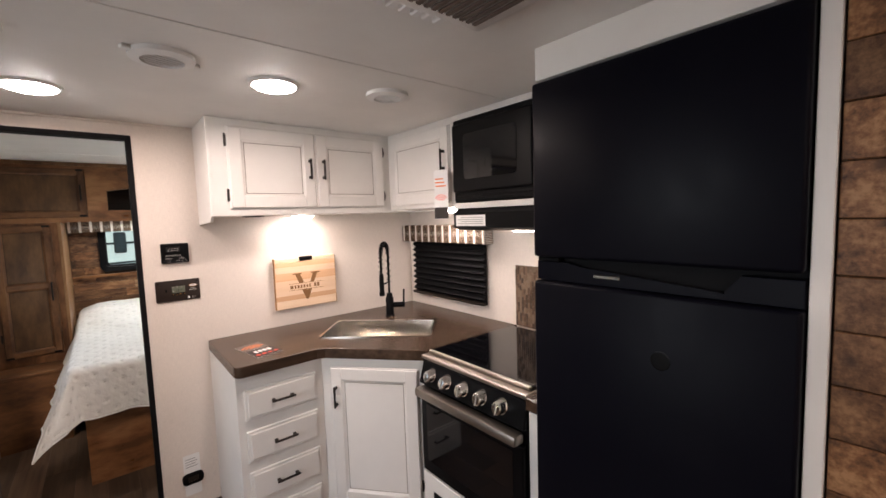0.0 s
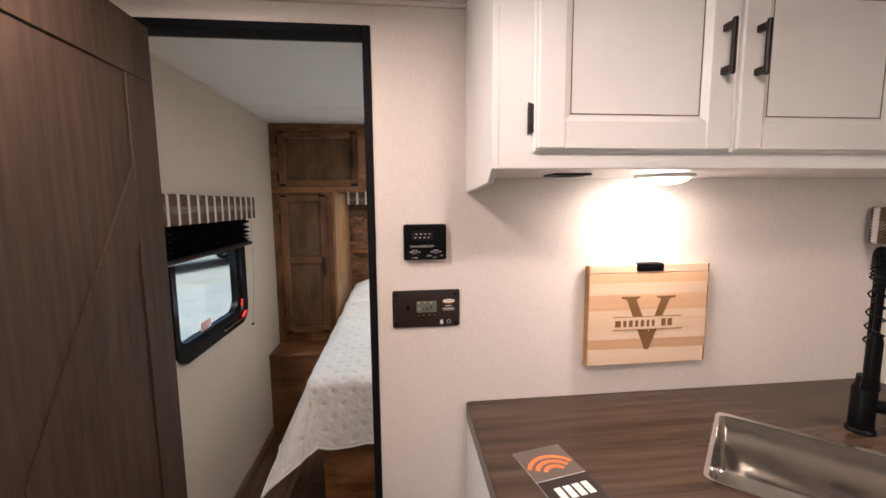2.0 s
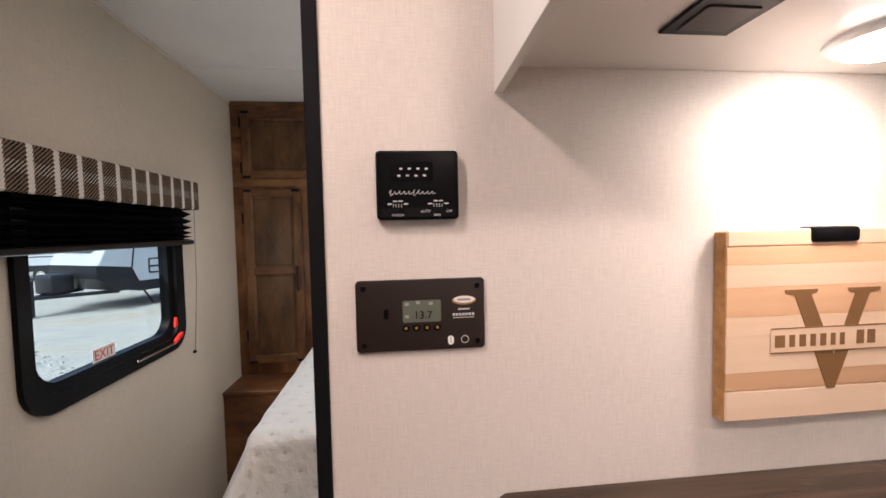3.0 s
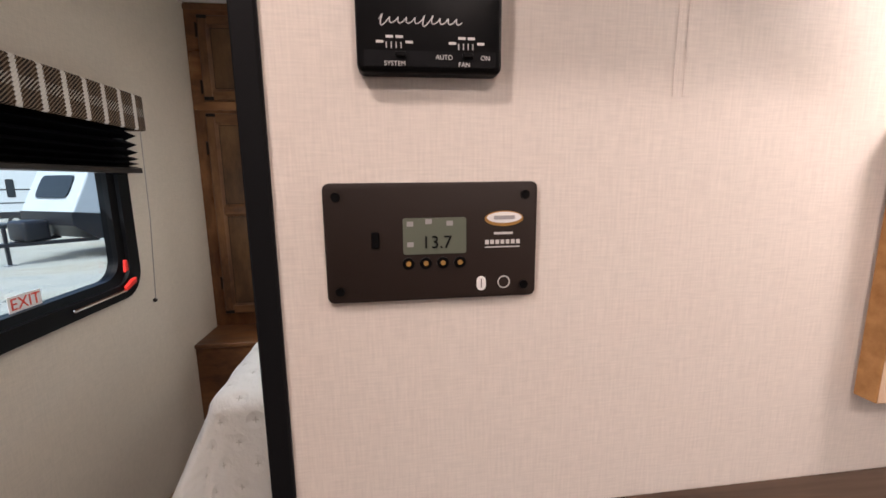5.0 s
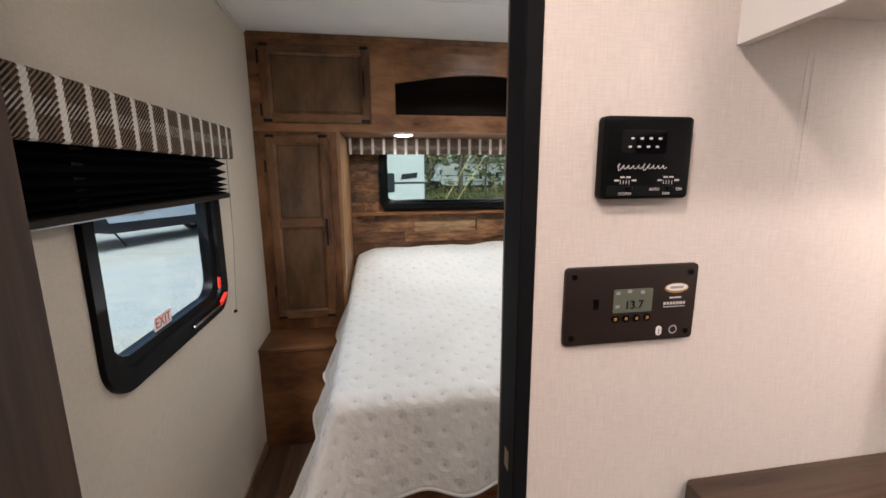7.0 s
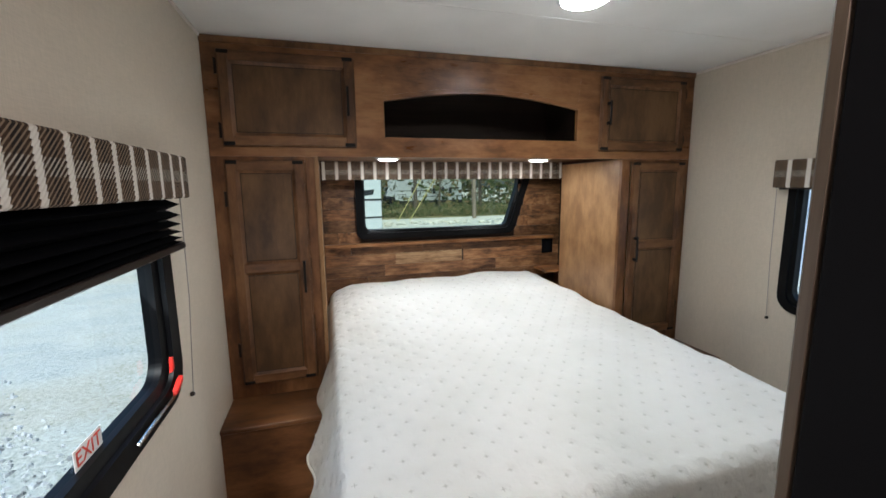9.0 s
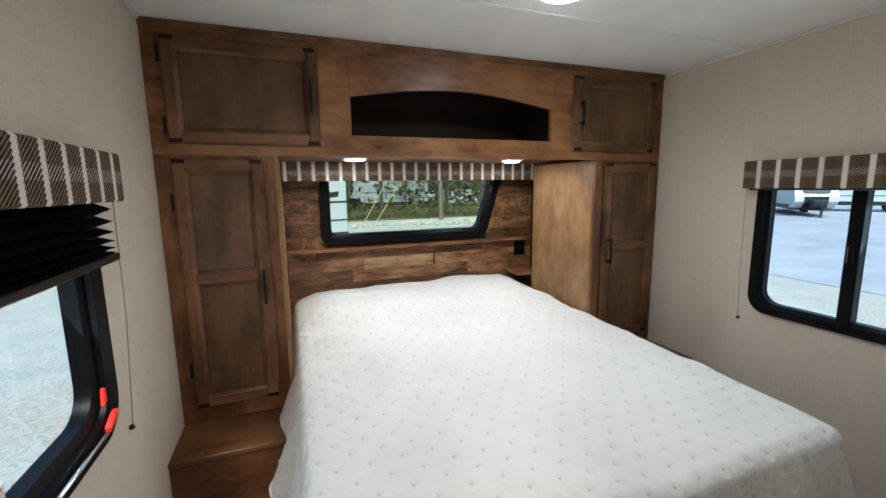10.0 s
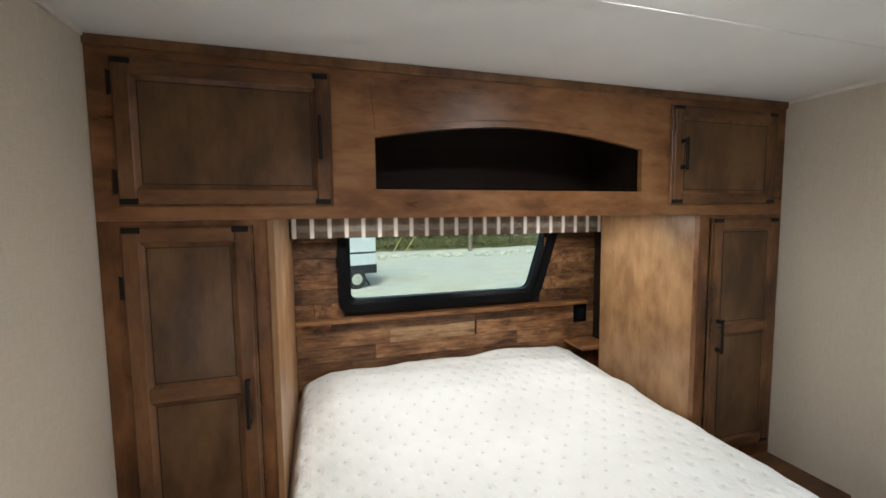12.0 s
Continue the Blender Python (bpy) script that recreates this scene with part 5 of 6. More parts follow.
# dinette bench in the slide-out
ob = thing("dinette_bench", -1.2, 2.0, 0, "dinette bench with a dark leather back and wooden end panel", "bench")
FBN = face_y(2.10)
part("end_panel", box(bm_new(), face_l(-0.667), 2.005, 2.185, 0.0, 0.749, 0, 0.022, 0.003), "maple_v", ob, "light wood end panel")
part("base", box(bm_new(), FBN, -1.70, -0.668, 0.0, 0.36, 0, 0.52), "trim_dark_v", ob)
part("back_board", box(bm_new(), FBN, -1.70, -0.668, 0.3, 0.749, -0.08, -0.03), "trim_dark_v", ob)
part("top_cap", box(bm_new(), face_up(0.750), -1.72, -0.632, 2.06, 2.19, 0.0, 0.026, 0.006, 2), "trim_dark", ob, "dark top ledge")
bm = bm_new()
box(bm, FBN, -1.70, -0.672, 0.37, 0.744, -0.028, 0.085, 0.03, 4)
part("back_cushion", bm, "leather", ob, "dark leather back cushion", smooth=True)
for u in (-1.50, -1.22, -0.94):
    part("tuft_button", lathe(bm_new(), FBN, u, 0.60, [(0.014, 0.082), (0.012, 0.090), (0.004, 0.093)], 12), "leather", ob, smooth=True)
part("seat_cushion", box(bm_new(), FBN, -1.70, -0.672, 0.362, 0.47, 0.088, 0.53, 0.025, 3), "leather", ob, smooth=True)

# ---- bedroom door, standing open into the kitchen ----
ob = thing("door_1", DL + 0.022, YP - 0.02, 0, "dark walnut plank door with a diagonal brace, standing open", "door", kind="structure")
OPEN = -89
FO = turned(DL + 0.041, YP - 0.008, OPEN)
W = DR - DL - 0.050
FO2 = lambda u, v, w: FO(u, v, w)
part("slab", box(bm_new(), FO2, 0.0, W, 0.012, DT - 0.026, -0.034, -0.003, 0.002), "door", ob)
for w0, w1 in ((-0.0028, 0.002), (-0.0392, -0.0342)):
    part("rail", box(bm_new(), FO2, 0.0, W, DT - 0.165, DT - 0.027, w0, w1, 0.0015), "door", ob)
    part("stile", box(bm_new(), FO2, 0.0, 0.11, 0.02, DT - 0.166, w0, w1, 0.0015), "door", ob)
    part("stile", box(bm_new(), FO2, W - 0.11, W, 0.02, DT - 0.166, w0, w1, 0.0015), "door", ob)
    part("brace", prism(bm_new(), FO2, [(0.112, 1.60), (0.112, 1.42), (W - 0.112, 0.86), (W - 0.112, 1.04)], w0, w1, 0.001, 1), "door", ob)
    part("brace", prism(bm_new(), FO2, [(0.112, 0.20), (0.112, 0.38), (W - 0.112, 0.98), (W - 0.112, 0.80)], w0, w1 - 0.001 if w1 > 0 else w1, 0.001, 1), "door", ob)
for sgn, w in ((1, 0.002), (-1, -0.0392)):
    G = (lambda s, w: (lambda u, v, d: FO(u, v, w + s * d)))(sgn, w)
    part("door_knob", lathe(bm_new(), G, W - 0.055, 0.955, [(0.032, 0.0), (0.032, 0.004), (0.014, 0.010), (0.013, 0.030), (0.027, 0.040), (0.030, 0.052), (0.024, 0.064), (0.010, 0.068)], 20), "black", ob, "black round door knob", smooth=True)
for z in (0.28, 1.0, 1.70):
    part("door_hinge", box(bm_new(), FO2, -0.009, 0.004, z - 0.045, z + 0.045, -0.004, 0.006, 0.003), "black", ob)

# ---- bedroom ----
FW = face_y(YW)
ob = thing("overhead_cabinet", 0.435, 4.5, 1.585, "stained maple overhead cabinet with an arched open shelf", "cabinet")
AL, AR, AB = -0.058, 0.920, 1.672
arch = [(AL + (AR - AL) * k / 16, 1.826 + 0.052 * math.sin(math.pi * k / 16)) for k in range(17)]
bm = bm_new()
box(bm, FW, XLB + 0.0008, AL, 1.585, ZC - 0.0005, -0.022, 0)
box(bm, FW, AR, XRB - 0.0008, 1.585, ZC - 0.0005, -0.022, 0)
box(bm, FW, AL, AR, 1.585, AB, -0.022, 0)
prism(bm, FW, [(AL, ZC - 0.0005)] + arch + [(AR, ZC - 0.0005)], -0.022, 0)
part("face_frame", bm, "maple", ob)
bm = bm_new()
box(bm, FW, XLB + 0.001, XRB - 0.001, 1.6045, 1.616, -0.82, -0.0225)
part("bottom_panel", bm, "maple", ob)
# back, cheeks and floor all in one near-black wood, far darker than the frame
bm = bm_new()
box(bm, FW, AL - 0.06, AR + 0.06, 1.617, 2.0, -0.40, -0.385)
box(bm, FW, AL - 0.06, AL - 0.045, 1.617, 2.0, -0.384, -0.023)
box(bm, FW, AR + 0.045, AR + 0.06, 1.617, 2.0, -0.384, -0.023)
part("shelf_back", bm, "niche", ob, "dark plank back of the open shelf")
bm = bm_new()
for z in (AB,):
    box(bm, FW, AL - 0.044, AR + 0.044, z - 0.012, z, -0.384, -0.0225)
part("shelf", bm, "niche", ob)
part("raised_panel", prism(bm_new(), FW, [(AL - 0.012, 1.975)] + [(u, v + 0.022) for u, v in arch] + [(AR + 0.012, 1.975)], 0.0004, 0.0022, 0.001, 1), "maple", ob, "thin raised panel above the arch")
bm = bm_new()
box(bm, FW, XLB + 0.001, XRB - 0.001, ZC - 0.028, ZC - 0.001, 0.0004, 0.010, 0.003)
part("crown_strip", bm, "maple_door", ob)
panel_door(FW, -0.705, -0.188, 1.628, 1.988, ob, white=False, hinges="l", corners=True, handle=(-0.215, 1.81, 0.12, "v"), rail=0.038)
panel_door(FW, 1.052, 1.575, 1.630, 1.988, ob, white=False, hinges="r", corners=True, handle=(1.082, 1.81, 0.12, "v"), rail=0.038)

NI0, NI1 = -0.352, 1.205
ob = thing("wardrobe", -0.57, 4.5, 0.54, "tall stained maple wardrobe with a two-panel door", "wardrobe", "wardrobes beside the bed")
bm = bm_new()
box(bm, FW, XLB + 0.001, -0.715, 0.5365, 1.5845, -0.022, 0)
box(bm, FW, -0.402, NI0, 0.5365, 1.5845, -0.022, 0)
box(bm, FW, -0.715, -0.402, 1.570, 1.5845, -0.022, 0)
box(bm, FW, -0.715, -0.402, 0.5365, 0.60, -0.022, 0)
part("face_frame", bm, "maple_v", ob)
part("side_panel", box(bm_new(), face_x(NI0), YW + 0.0225, YH - 0.02, 0.5365, 1.5845, -0.0, 0.018), "maple_pale", ob, "pale maple side panel")
part("edge_strip", box(bm_new(), FW, NI0 - 0.014, NI0 + 0.004, 0.5365, 1.5843, 0.0004, 0.006, 0.002), "maple_pale", ob)
panel_door(FW, -0.708, -0.410, 0.605, 1.565, ob, white=False, hinges="l", corners=True, mid=1.118, handle=(-0.430, 1.075, 0.14, "v"), rail=0.038)
ob = thing("wardrobe", 1.43, 4.5, 0.54, "tall stained maple wardrobe with a pale side panel", "wardrobe", "wardrobes beside the bed")
bm = bm_new()
box(bm, FW, NI1, 1.255, 0.5365, 1.5845, -0.022, 0)
box(bm, FW, 1.615, XRB - 0.001, 0.5365, 1.5845, -0.022, 0)
box(bm, FW, 1.255, 1.615, 1.570, 1.5845, -0.022, 0)
box(bm, FW, 1.255, 1.615, 0.5365, 0.60, -0.022, 0)
part("face_frame", bm, "maple_v", ob)
part("side_panel", box(bm_new(), face_x(NI1), YW + 0.0225, 4.76, 0.5365, 1.5845, -0.018, 0.0), "maple_pale", ob, "pale maple side panel")
part("rear_panel", box(bm_new(), face_y(4.76), NI1 + 0.019, XRB - 0.001, 0.5365, 1.5845, 0.0, 0.015), "maple_v", ob)
panel_door(FW, 1.265, 1.605, 0.605, 1.565, ob, white=False, hinges="r", corners=True, mid=1.118, handle=(1.290, 1.10, 0.14, "v"), rail=0.038)


def bed_step(x0, x1, y0, label):
    ob = thing("bedside_step", (x0 + x1) / 2, 4.4, 0, label, "nightstand", "steps beside the bed")
    # body and top in a darker tone than the wardrobe maple
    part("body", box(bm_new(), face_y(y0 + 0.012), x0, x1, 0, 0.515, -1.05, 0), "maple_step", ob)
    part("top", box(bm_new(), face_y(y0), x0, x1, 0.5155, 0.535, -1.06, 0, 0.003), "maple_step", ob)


bed_step(XLB + 0.001, -0.385, 3.925, "low stained maple box under the wardrobe beside the bed")
bed_step(1.215, XRB - 0.001, 3.875, "low stained maple box under the wardrobe at the window side")

valance(lambda u, v, w: (u, 4.95 - w, v), NI0 + 0.004, NI1 + 0.03, 1.497, 1.603, 0.16, "plaid_x", "brown and white plaid fabric valance over the headboard window")
ob = thing("head_ledge", 0.43, YH, 1.07, "narrow stained maple ledge below the window", "ledge")
part("board", box(bm_new(), face_y(YH), NI0 + 0.002, XR - 0.4, 1.070, 1.092, 0.0, 0.055, 0.003), "maple", ob)
ob = thing("bed_outlet", 1.24, YH, 1.0, "black outlet plate on the plank wall beside the bed", "outlet")
part("plate", box(bm_new(), face_y(YH), 1.195, 1.285, 0.955, 1.06, 0.013, 0.020, 0.003), "black", ob)
part("socket", box(bm_new(), face_y(YH), 1.22, 1.26, 0.975, 1.04, 0.0202, 0.023, 0.002), "black_matte", ob)
ob = thing("bed_shelf", 1.3, 4.9, 0.85, "small brown corner shelf beside the bed", "shelf")
part("board", box(bm_new(), face_up(0.845), 1.13, 1.30, 4.80, 4.985, 0, 0.018, 0.003), "maple", ob)
part("cheek", box(bm_new(), face_x(1.30), 4.80, 4.985, 0.60, 0.863, -0.016, -0.0005), "maple_v", ob)

# bed
ob = thing("bed", 0.41, 4.0, 0, "made bed with a maple platform and a mattress", "bed")
BX0, BX1, BY0, BY1, BZ = -0.335, 1.190, 3.03, 4.97, 0.735
part("platform", box(bm_new(), face_up(0), BX0 + 0.06, BX1 - 0.06, BY0 + 0.06, BY1, 0, 0.42), "maple", ob)
part("mattress", box(bm_new(), face_up(0.42), BX0 + 0.012, BX1 - 0.012, BY0 + 0.012, BY1 - 0.01, 0.001, BZ - 0.42 - 0.022, 0.05, 4), "white_plastic", ob, "white mattress", smooth=True)


def bedspread():
    bm = bm_new()
    uvl = bm.loops.layers.uv.new("metres")
    drop, r = 0.285, 0.045
    nu, nv = 150, 170
    u0, u1, v0, v1 = BX0 - drop, BX1 + drop, BY0 - drop, BY1 - 0.005
    grid, flat = [], {}
    for j in range(nv + 1):
        line = []
        for i in range(nu + 1):
            u, v = u0 + (u1 - u0) * i / nu, v0 + (v1 - v0) * j / nv
            cu, cv = min(max(u, BX0 + r), BX1 - r), max(v, BY0 + r)
            du, dv = u - cu, v - cv
            d = math.hypot(du, dv)
            hump = 0.035 * (v - 3.03) / 1.9 + 0.060 / (1 + math.exp(-(v - 4.45) / 0.09)) * min(1.0, max(0.0, (min(u - BX0, BX1 - u) + 0.02) / 0.16))
            soft = 0.012 * noise.noise((u * 2.2, v * 2.2, 0.3)) + 0.006 * noise.noise((u * 6, v * 6, 2.0)) + 0.003 * noise.noise((u * 15, v * 15, 4.0))
            wrinkle = 0.020 * max(0, noise.noise((u * 2.0, v * 9.0 + 2.5 * u, 5.0))) * (0.5 + 0.9 / (1 + math.exp(-(v - 3.9) / 0.1))) + 0.008 * max(0, noise.noise((u * 9.0, v * 3.0, 8.0))) * (1.0 if v > 4.5 else 0.3)
            top = BZ + hump + soft + wrinkle
            if d < 1e-6:
                p = (u, v, top)
            else:
                nx, ny = du / d, dv / d
                turn = r * math.pi / 2
                if d < turn:
                    a = d / r
                    out, down = r * math.sin(a), r * (1 - math.cos(a))
                else:
                    hang = d - turn
                    along = (cv if abs(nx) > 0.7 else cu) if min(abs(nx), abs(ny)) < 0.02 else math.atan2(ny, nx) * 0.35
                    fold = (0.016 * math.sin(along * 17 + 1.5 * math.sin(along * 5)) + 0.010 * noise.noise((along * 6, 1.0, 0.0))) * min(1.0, hang / 0.2)
                    corner = 2 * min(abs(nx), abs(ny))
                    out, down = r + (0.36 if nx < -0.5 else 0.05) * hang + fold + corner * 0.16 * hang, r + hang * (0.985 - 0.05 * corner)
                p = (cu + nx * out, cv + ny * out, max(0.02, top - down))
            vert = bm.verts.new(p)
            flat[vert] = (u, v)
            line.append(vert)
        grid.append(line)
    for j in range(nv):
        for i in range(nu):
            f = bm.faces.new((grid[j][i], grid[j][i + 1], grid[j + 1][i + 1], grid[j + 1][i]))
            for lp in f.loops:
                lp[uvl].uv = flat[lp.vert]
    edge = [grid[j][0].co.copy() for j in range(nv, -1, -1)] + [grid[0][i].co.copy() for i in range(1, nu + 1)] + [grid[j][nu].co.copy() for j in range(1, nv + 1)]
    ob = whole("bedspread", bm, "spread", "white quilted bedspread with small stitched crosses, spread over the bed", "bedspread", smooth=False)
    for p in ob.data.polygons:
        p.use_smooth = True
    rim = [tuple(vt) for vt in edge]
    hem = part("hem", tube(bm_new(), rim, 0.0055, 6), "spread", ob, "stitched white hem", smooth=True)
    sol = ob.modifiers.new("thickness", "SOLIDIFY")
    sol.thickness, sol.offset = 0.008, -1.0
    return ob


bedspread()

# ---- outside ----
m = M["ground"] = material("pale_gravel", (0.42, 0.40, 0.35), 0.95, spec=0.1)
g1 = noise_at(m, coords(m, (0.35, 0.9, 0.35)), 1.0, 5.0)
g2 = noise_at(m, coords(m, (22, 22, 22)), 1.0, 5.0, 0.75)
g3 = noise_at(m, coords(m, (2.2, 2.2, 2.2)), 1.0, 5.0, 0.65)
soil = ramp(m, g1, [(0.38, (0.36, 0.31, 0.185)), (0.50, (0.40, 0.395, 0.30)), (0.62, (0.30, 0.32, 0.27))])
soil = mix(m, 0.55, soil, ramp(m, g2, [(0.36, (0.11, 0.105, 0.10)), (0.5, (0.40, 0.39, 0.37)), (0.66, (0.62, 0.61, 0.59))]))
tint(m, mix(m, ramp(m, g3, [(0.45, (0.0,) * 3), (0.62, (0.4,) * 3)]), soil, (0.46, 0.44, 0.38)))
bump(m, g2, 0.8, 0.03)
m = M["pebble"] = material("pale_pebbles", (0.45, 0.44, 0.42), 0.9, spec=0.15)
isl = node(m, "ShaderNodeNewGeometry")
tint(m, ramp(m, isl.outputs["Random Per Island"], [(0.0, (0.13, 0.125, 0.12)), (0.5, (0.33, 0.32, 0.305)), (1.0, (0.50, 0.49, 0.475))]))
m = M["asphalt"] = material("grey_asphalt", (0.13, 0.14, 0.15), 0.7, spec=0.4)
tint(m, ramp(m, noise_at(m, coords(m, (0.5, 0.9, 0.5)), 1.0, 6.0), [(0.35, (0.25, 0.265, 0.285)), (0.7, (0.36, 0.375, 0.395))]))
m = M["grass"] = material("dry_grass", (0.12, 0.13, 0.05), 0.95, spec=0.1)
tint(m, ramp(m, noise_at(m, coords(m, (0.6, 0.6, 0.6)), 1.0, 6.0), [(0.35, (0.08, 0.09, 0.03)), (0.65, (0.24, 0.20, 0.11))]))
m = M["leaf"] = material("foliage", (0.06, 0.08, 0.03), 0.8, spec=0.2)
isl = node(m, "ShaderNodeNewGeometry")
tint(m, ramp(m, isl.outputs["Random Per Island"], [(0.0, (0.018, 0.030, 0.010)), (0.5, (0.050, 0.065, 0.022)), (0.8, (0.10, 0.085, 0.035)), (1.0, (0.17, 0.11, 0.05))]))
M["bark"] = wood("bark", (0.045, 0.035, 0.028), (0.11, 0.09, 0.07), "z", 0.9, 9)
M["rv_white"] = painted("white_fibreglass", (0.46, 0.49, 0.51), 0.35)
M["rv_black"] = material("black_gelcoat", (0.015, 0.016, 0.02), 0.4, 0.0, 0.25)
M["rv_grey"] = material("grey_gelcoat", (0.22, 0.23, 0.25), 0.4)
M["tyre"] = material("tyre_rubber", (0.015, 0.015, 0.015), 0.85)
M["dark_glass"] = material("tinted_glass", (0.02, 0.025, 0.03), 0.3, 0.0, 0.15)
M["pole_wood"] = wood("pole_wood", (0.14, 0.11, 0.085), (0.22, 0.18, 0.14), "z", 0.9, 14)
M["yellow"] = material("yellow_guard", (0.42, 0.37, 0.14), 0.5)

whole("ground", box(bm_new(), face_up(GROUND), -400, 400, -400, 400, -0.5, 0), "ground", "pale gravel lot round the trailer", "ground", kind="structure")
bm = bm_new()
prism(bm, face_up(GROUND), [(9.0, -60), (200, -60), (200, 90), (26, 60), (15, 22), (11.5, 11)], 0.004, 0.02)
whole("road", bm, "asphalt", "grey asphalt lot beyond the gravel", "road", kind="structure")
bm = bm_new()
prism(bm, face_up(GROUND), [(-80, 33), (-5, 32), (14, 33), (22, 40), (24, 70), (-80, 70)], 0.004, 0.03)
whole("ground_grass", bm, "grass", "strip of dry grass at the edge of the wood", "ground", kind="structure")


def travel_trailer(x, y, degrees, length, height, label, door_u=0.6, inset=-0.012, window_low=1.62, axle=0.62):
    """A white travel trailer; u runs from its nose to its tail, and its nose is at (x, y)."""
    ob = thing("travel_trailer", x, y, GROUND, label, "travel trailer", "parked travel trailers")
    F = turned(x, y, degrees)
    G0, wd = GROUND, 2.4
    H = lambda z: G0 + z
    side = [(0.55, H(0.62)), (0.02, H(1.05)), (0.0, H(1.40)), (0.55, H(2.60)), (1.1, H(height)), (length - 0.1, H(height)), (length, H(height - 0.1)), (length, H(0.62))]
    part("body", prism(bm_new(), F, side, -wd, 0.0, 0.05, 2), "rv_white", ob)
    part("lower_nose", prism(bm_new(), F, [(0.56, H(0.60)), (-0.02, H(1.03)), (-0.03, H(1.42)), (0.95, H(1.30)), (1.25, H(0.60))], -wd + inset, -inset), "rv_black", ob, "black lower nose cap")
    part("skirt", prism(bm_new(), F, [(1.15, H(0.52)), (1.12, H(0.84)), (length + 0.004, H(0.84)), (length + 0.004, H(0.52))], -wd - 0.008, 0.008), "rv_black", ob, "black lower skirt")
    part("nose_trim", prism(bm_new(), F, [(0.93, H(1.30)), (0.97, H(1.30)), (1.08, H(2.1)), (1.16, H(height - 0.08)), (1.12, H(height - 0.08)), (1.04, H(2.1))], 0.001, 0.012), "rv_black", ob, "black trim line")
    part("side_stripe", box(bm_new(), F, 1.09, length - 0.03, H(1.90), H(1.97), 0.0085, 0.011), "rv_black", ob, "dark side stripe")
    part("lower_stripe", box(bm_new(), F, 2.27, length - 0.03, H(1.25), H(1.31), 0.0085, 0.011), "rv_black", ob, "dark side stripe")
    for k in range(9):
        part("siding_rib", box(bm_new(), F, 1.6, length - 0.03, H(1.1 + 0.2 * k), H(1.112 + 0.2 * k), 0.0, 0.008), "rv_white", ob)
    nose = lambda u, v, w: F(0.010 - w + (v - H(1.40)) * 0.458, v, -u)
    part("nose_window", prism(bm_new(), nose, rounded(0.45, 1.95, H(window_low), H(2.45), 0.16), 0.0, 0.06), "dark_glass", ob, "dark tinted nose window")
    part("roof_edge", box(bm_new(), F, 1.05, length - 0.05, H(height - 0.07), H(height + 0.01), -wd - 0.01, 0.012), "rv_grey", ob)
    part("locker_door", prism(bm_new(), F, rounded(1.45, 2.25, H(1.05), H(1.55), 0.06), 0.0, 0.012), "rv_black", ob, "framed locker door")
    part("locker_panel", prism(bm_new(), F, rounded(1.50, 2.20, H(1.10), H(1.50), 0.04), 0.0125, 0.02), "rv_white", ob)
    part("locker_stripe", box(bm_new(), F, 1.50, 2.20, H(1.25), H(1.31), 0.0205, 0.022), "rv_black", ob)
    wins = [(2.9, 3.5, 1.7, 2.3), (door_u * length, door_u * length + 0.34, 1.55, 2.45), (door_u * length + 1.1, door_u * length + 1.45, 1.6, 2.3), (length - 1.6, length - 1.25, 1.6, 2.3)]
    for a, b, c, d in wins:
        wn_ = part("trailer_window", prism(bm_new(), F, rounded(a, b, H(c), H(d), 0.07), 0.002, 0.016), "rv_black", ob, "black-rimmed window")
        part("pane", prism(bm_new(), F, rounded(a + 0.05, b - 0.05, H(c + 0.05), H(d - 0.05), 0.05), 0.0165, 0.02), "dark_glass", wn_)
    part("name_plate", prism(bm_new(), F, [(length - 1.0, H(2.05)), (length - 0.35, H(2.12)), (length - 0.3, H(2.32)), (length - 0.95, H(2.26))], 0.002, 0.012), "rv_black", ob, "dark lettered mark")
    for u in (length * axle, length * axle + 0.85):
        for w in (0.02, -wd + 0.22):
            wh = part("wheel", lathe(bm_new(), F, u, H(0.34), [(0.34, w - 0.20), (0.36, w - 0.14), (0.36, w - 0.04), (0.33, w), (0.20, w)], 24), "tyre", ob, smooth=True)
            part("rim", lathe(bm_new(), F, u, H(0.34), [(0.20, w + 0.001), (0.19, w - 0.012), (0.06, w + 0.006)], 18), "chrome", wh, "pale wheel rim")
    part("a_frame", prism(bm_new(), lambda u, v, w: F(u, H(0.52) + w, v), [(0.7, -0.35), (0.7, -0.22), (-1.15, -1.14), (-1.3, -1.14), (-1.3, -1.26), (-1.15, -1.26), (0.7, -2.18), (0.7, -2.05), (-0.9, -1.2)], 0, 0.1), "rv_black", ob, "black towing frame")
    part("gas_tank_cover", box(bm_new(), F, -0.75, -0.14, H(0.63), H(1.20), -1.6, -0.8, 0.09, 3), "rv_black", ob, "black gas bottle cover", smooth=True)
    part("jack", box(bm_new(), F, -1.02, -0.94, H(0.03), H(1.05), -1.24, -1.16, 0.01), "rv_black", ob)
    part("jack_foot", box(bm_new(), F, -1.08, -0.88, H(0.0), H(0.03), -1.30, -1.10), "rv_grey", ob)
    for u in (1.4, length - 0.5):
        part("stabiliser", tube(bm_new(), [F(u, H(0.6), -0.3), F(u + 0.35, H(0.03), -0.3)], 0.03, 6), "rv_black", ob)
    return ob


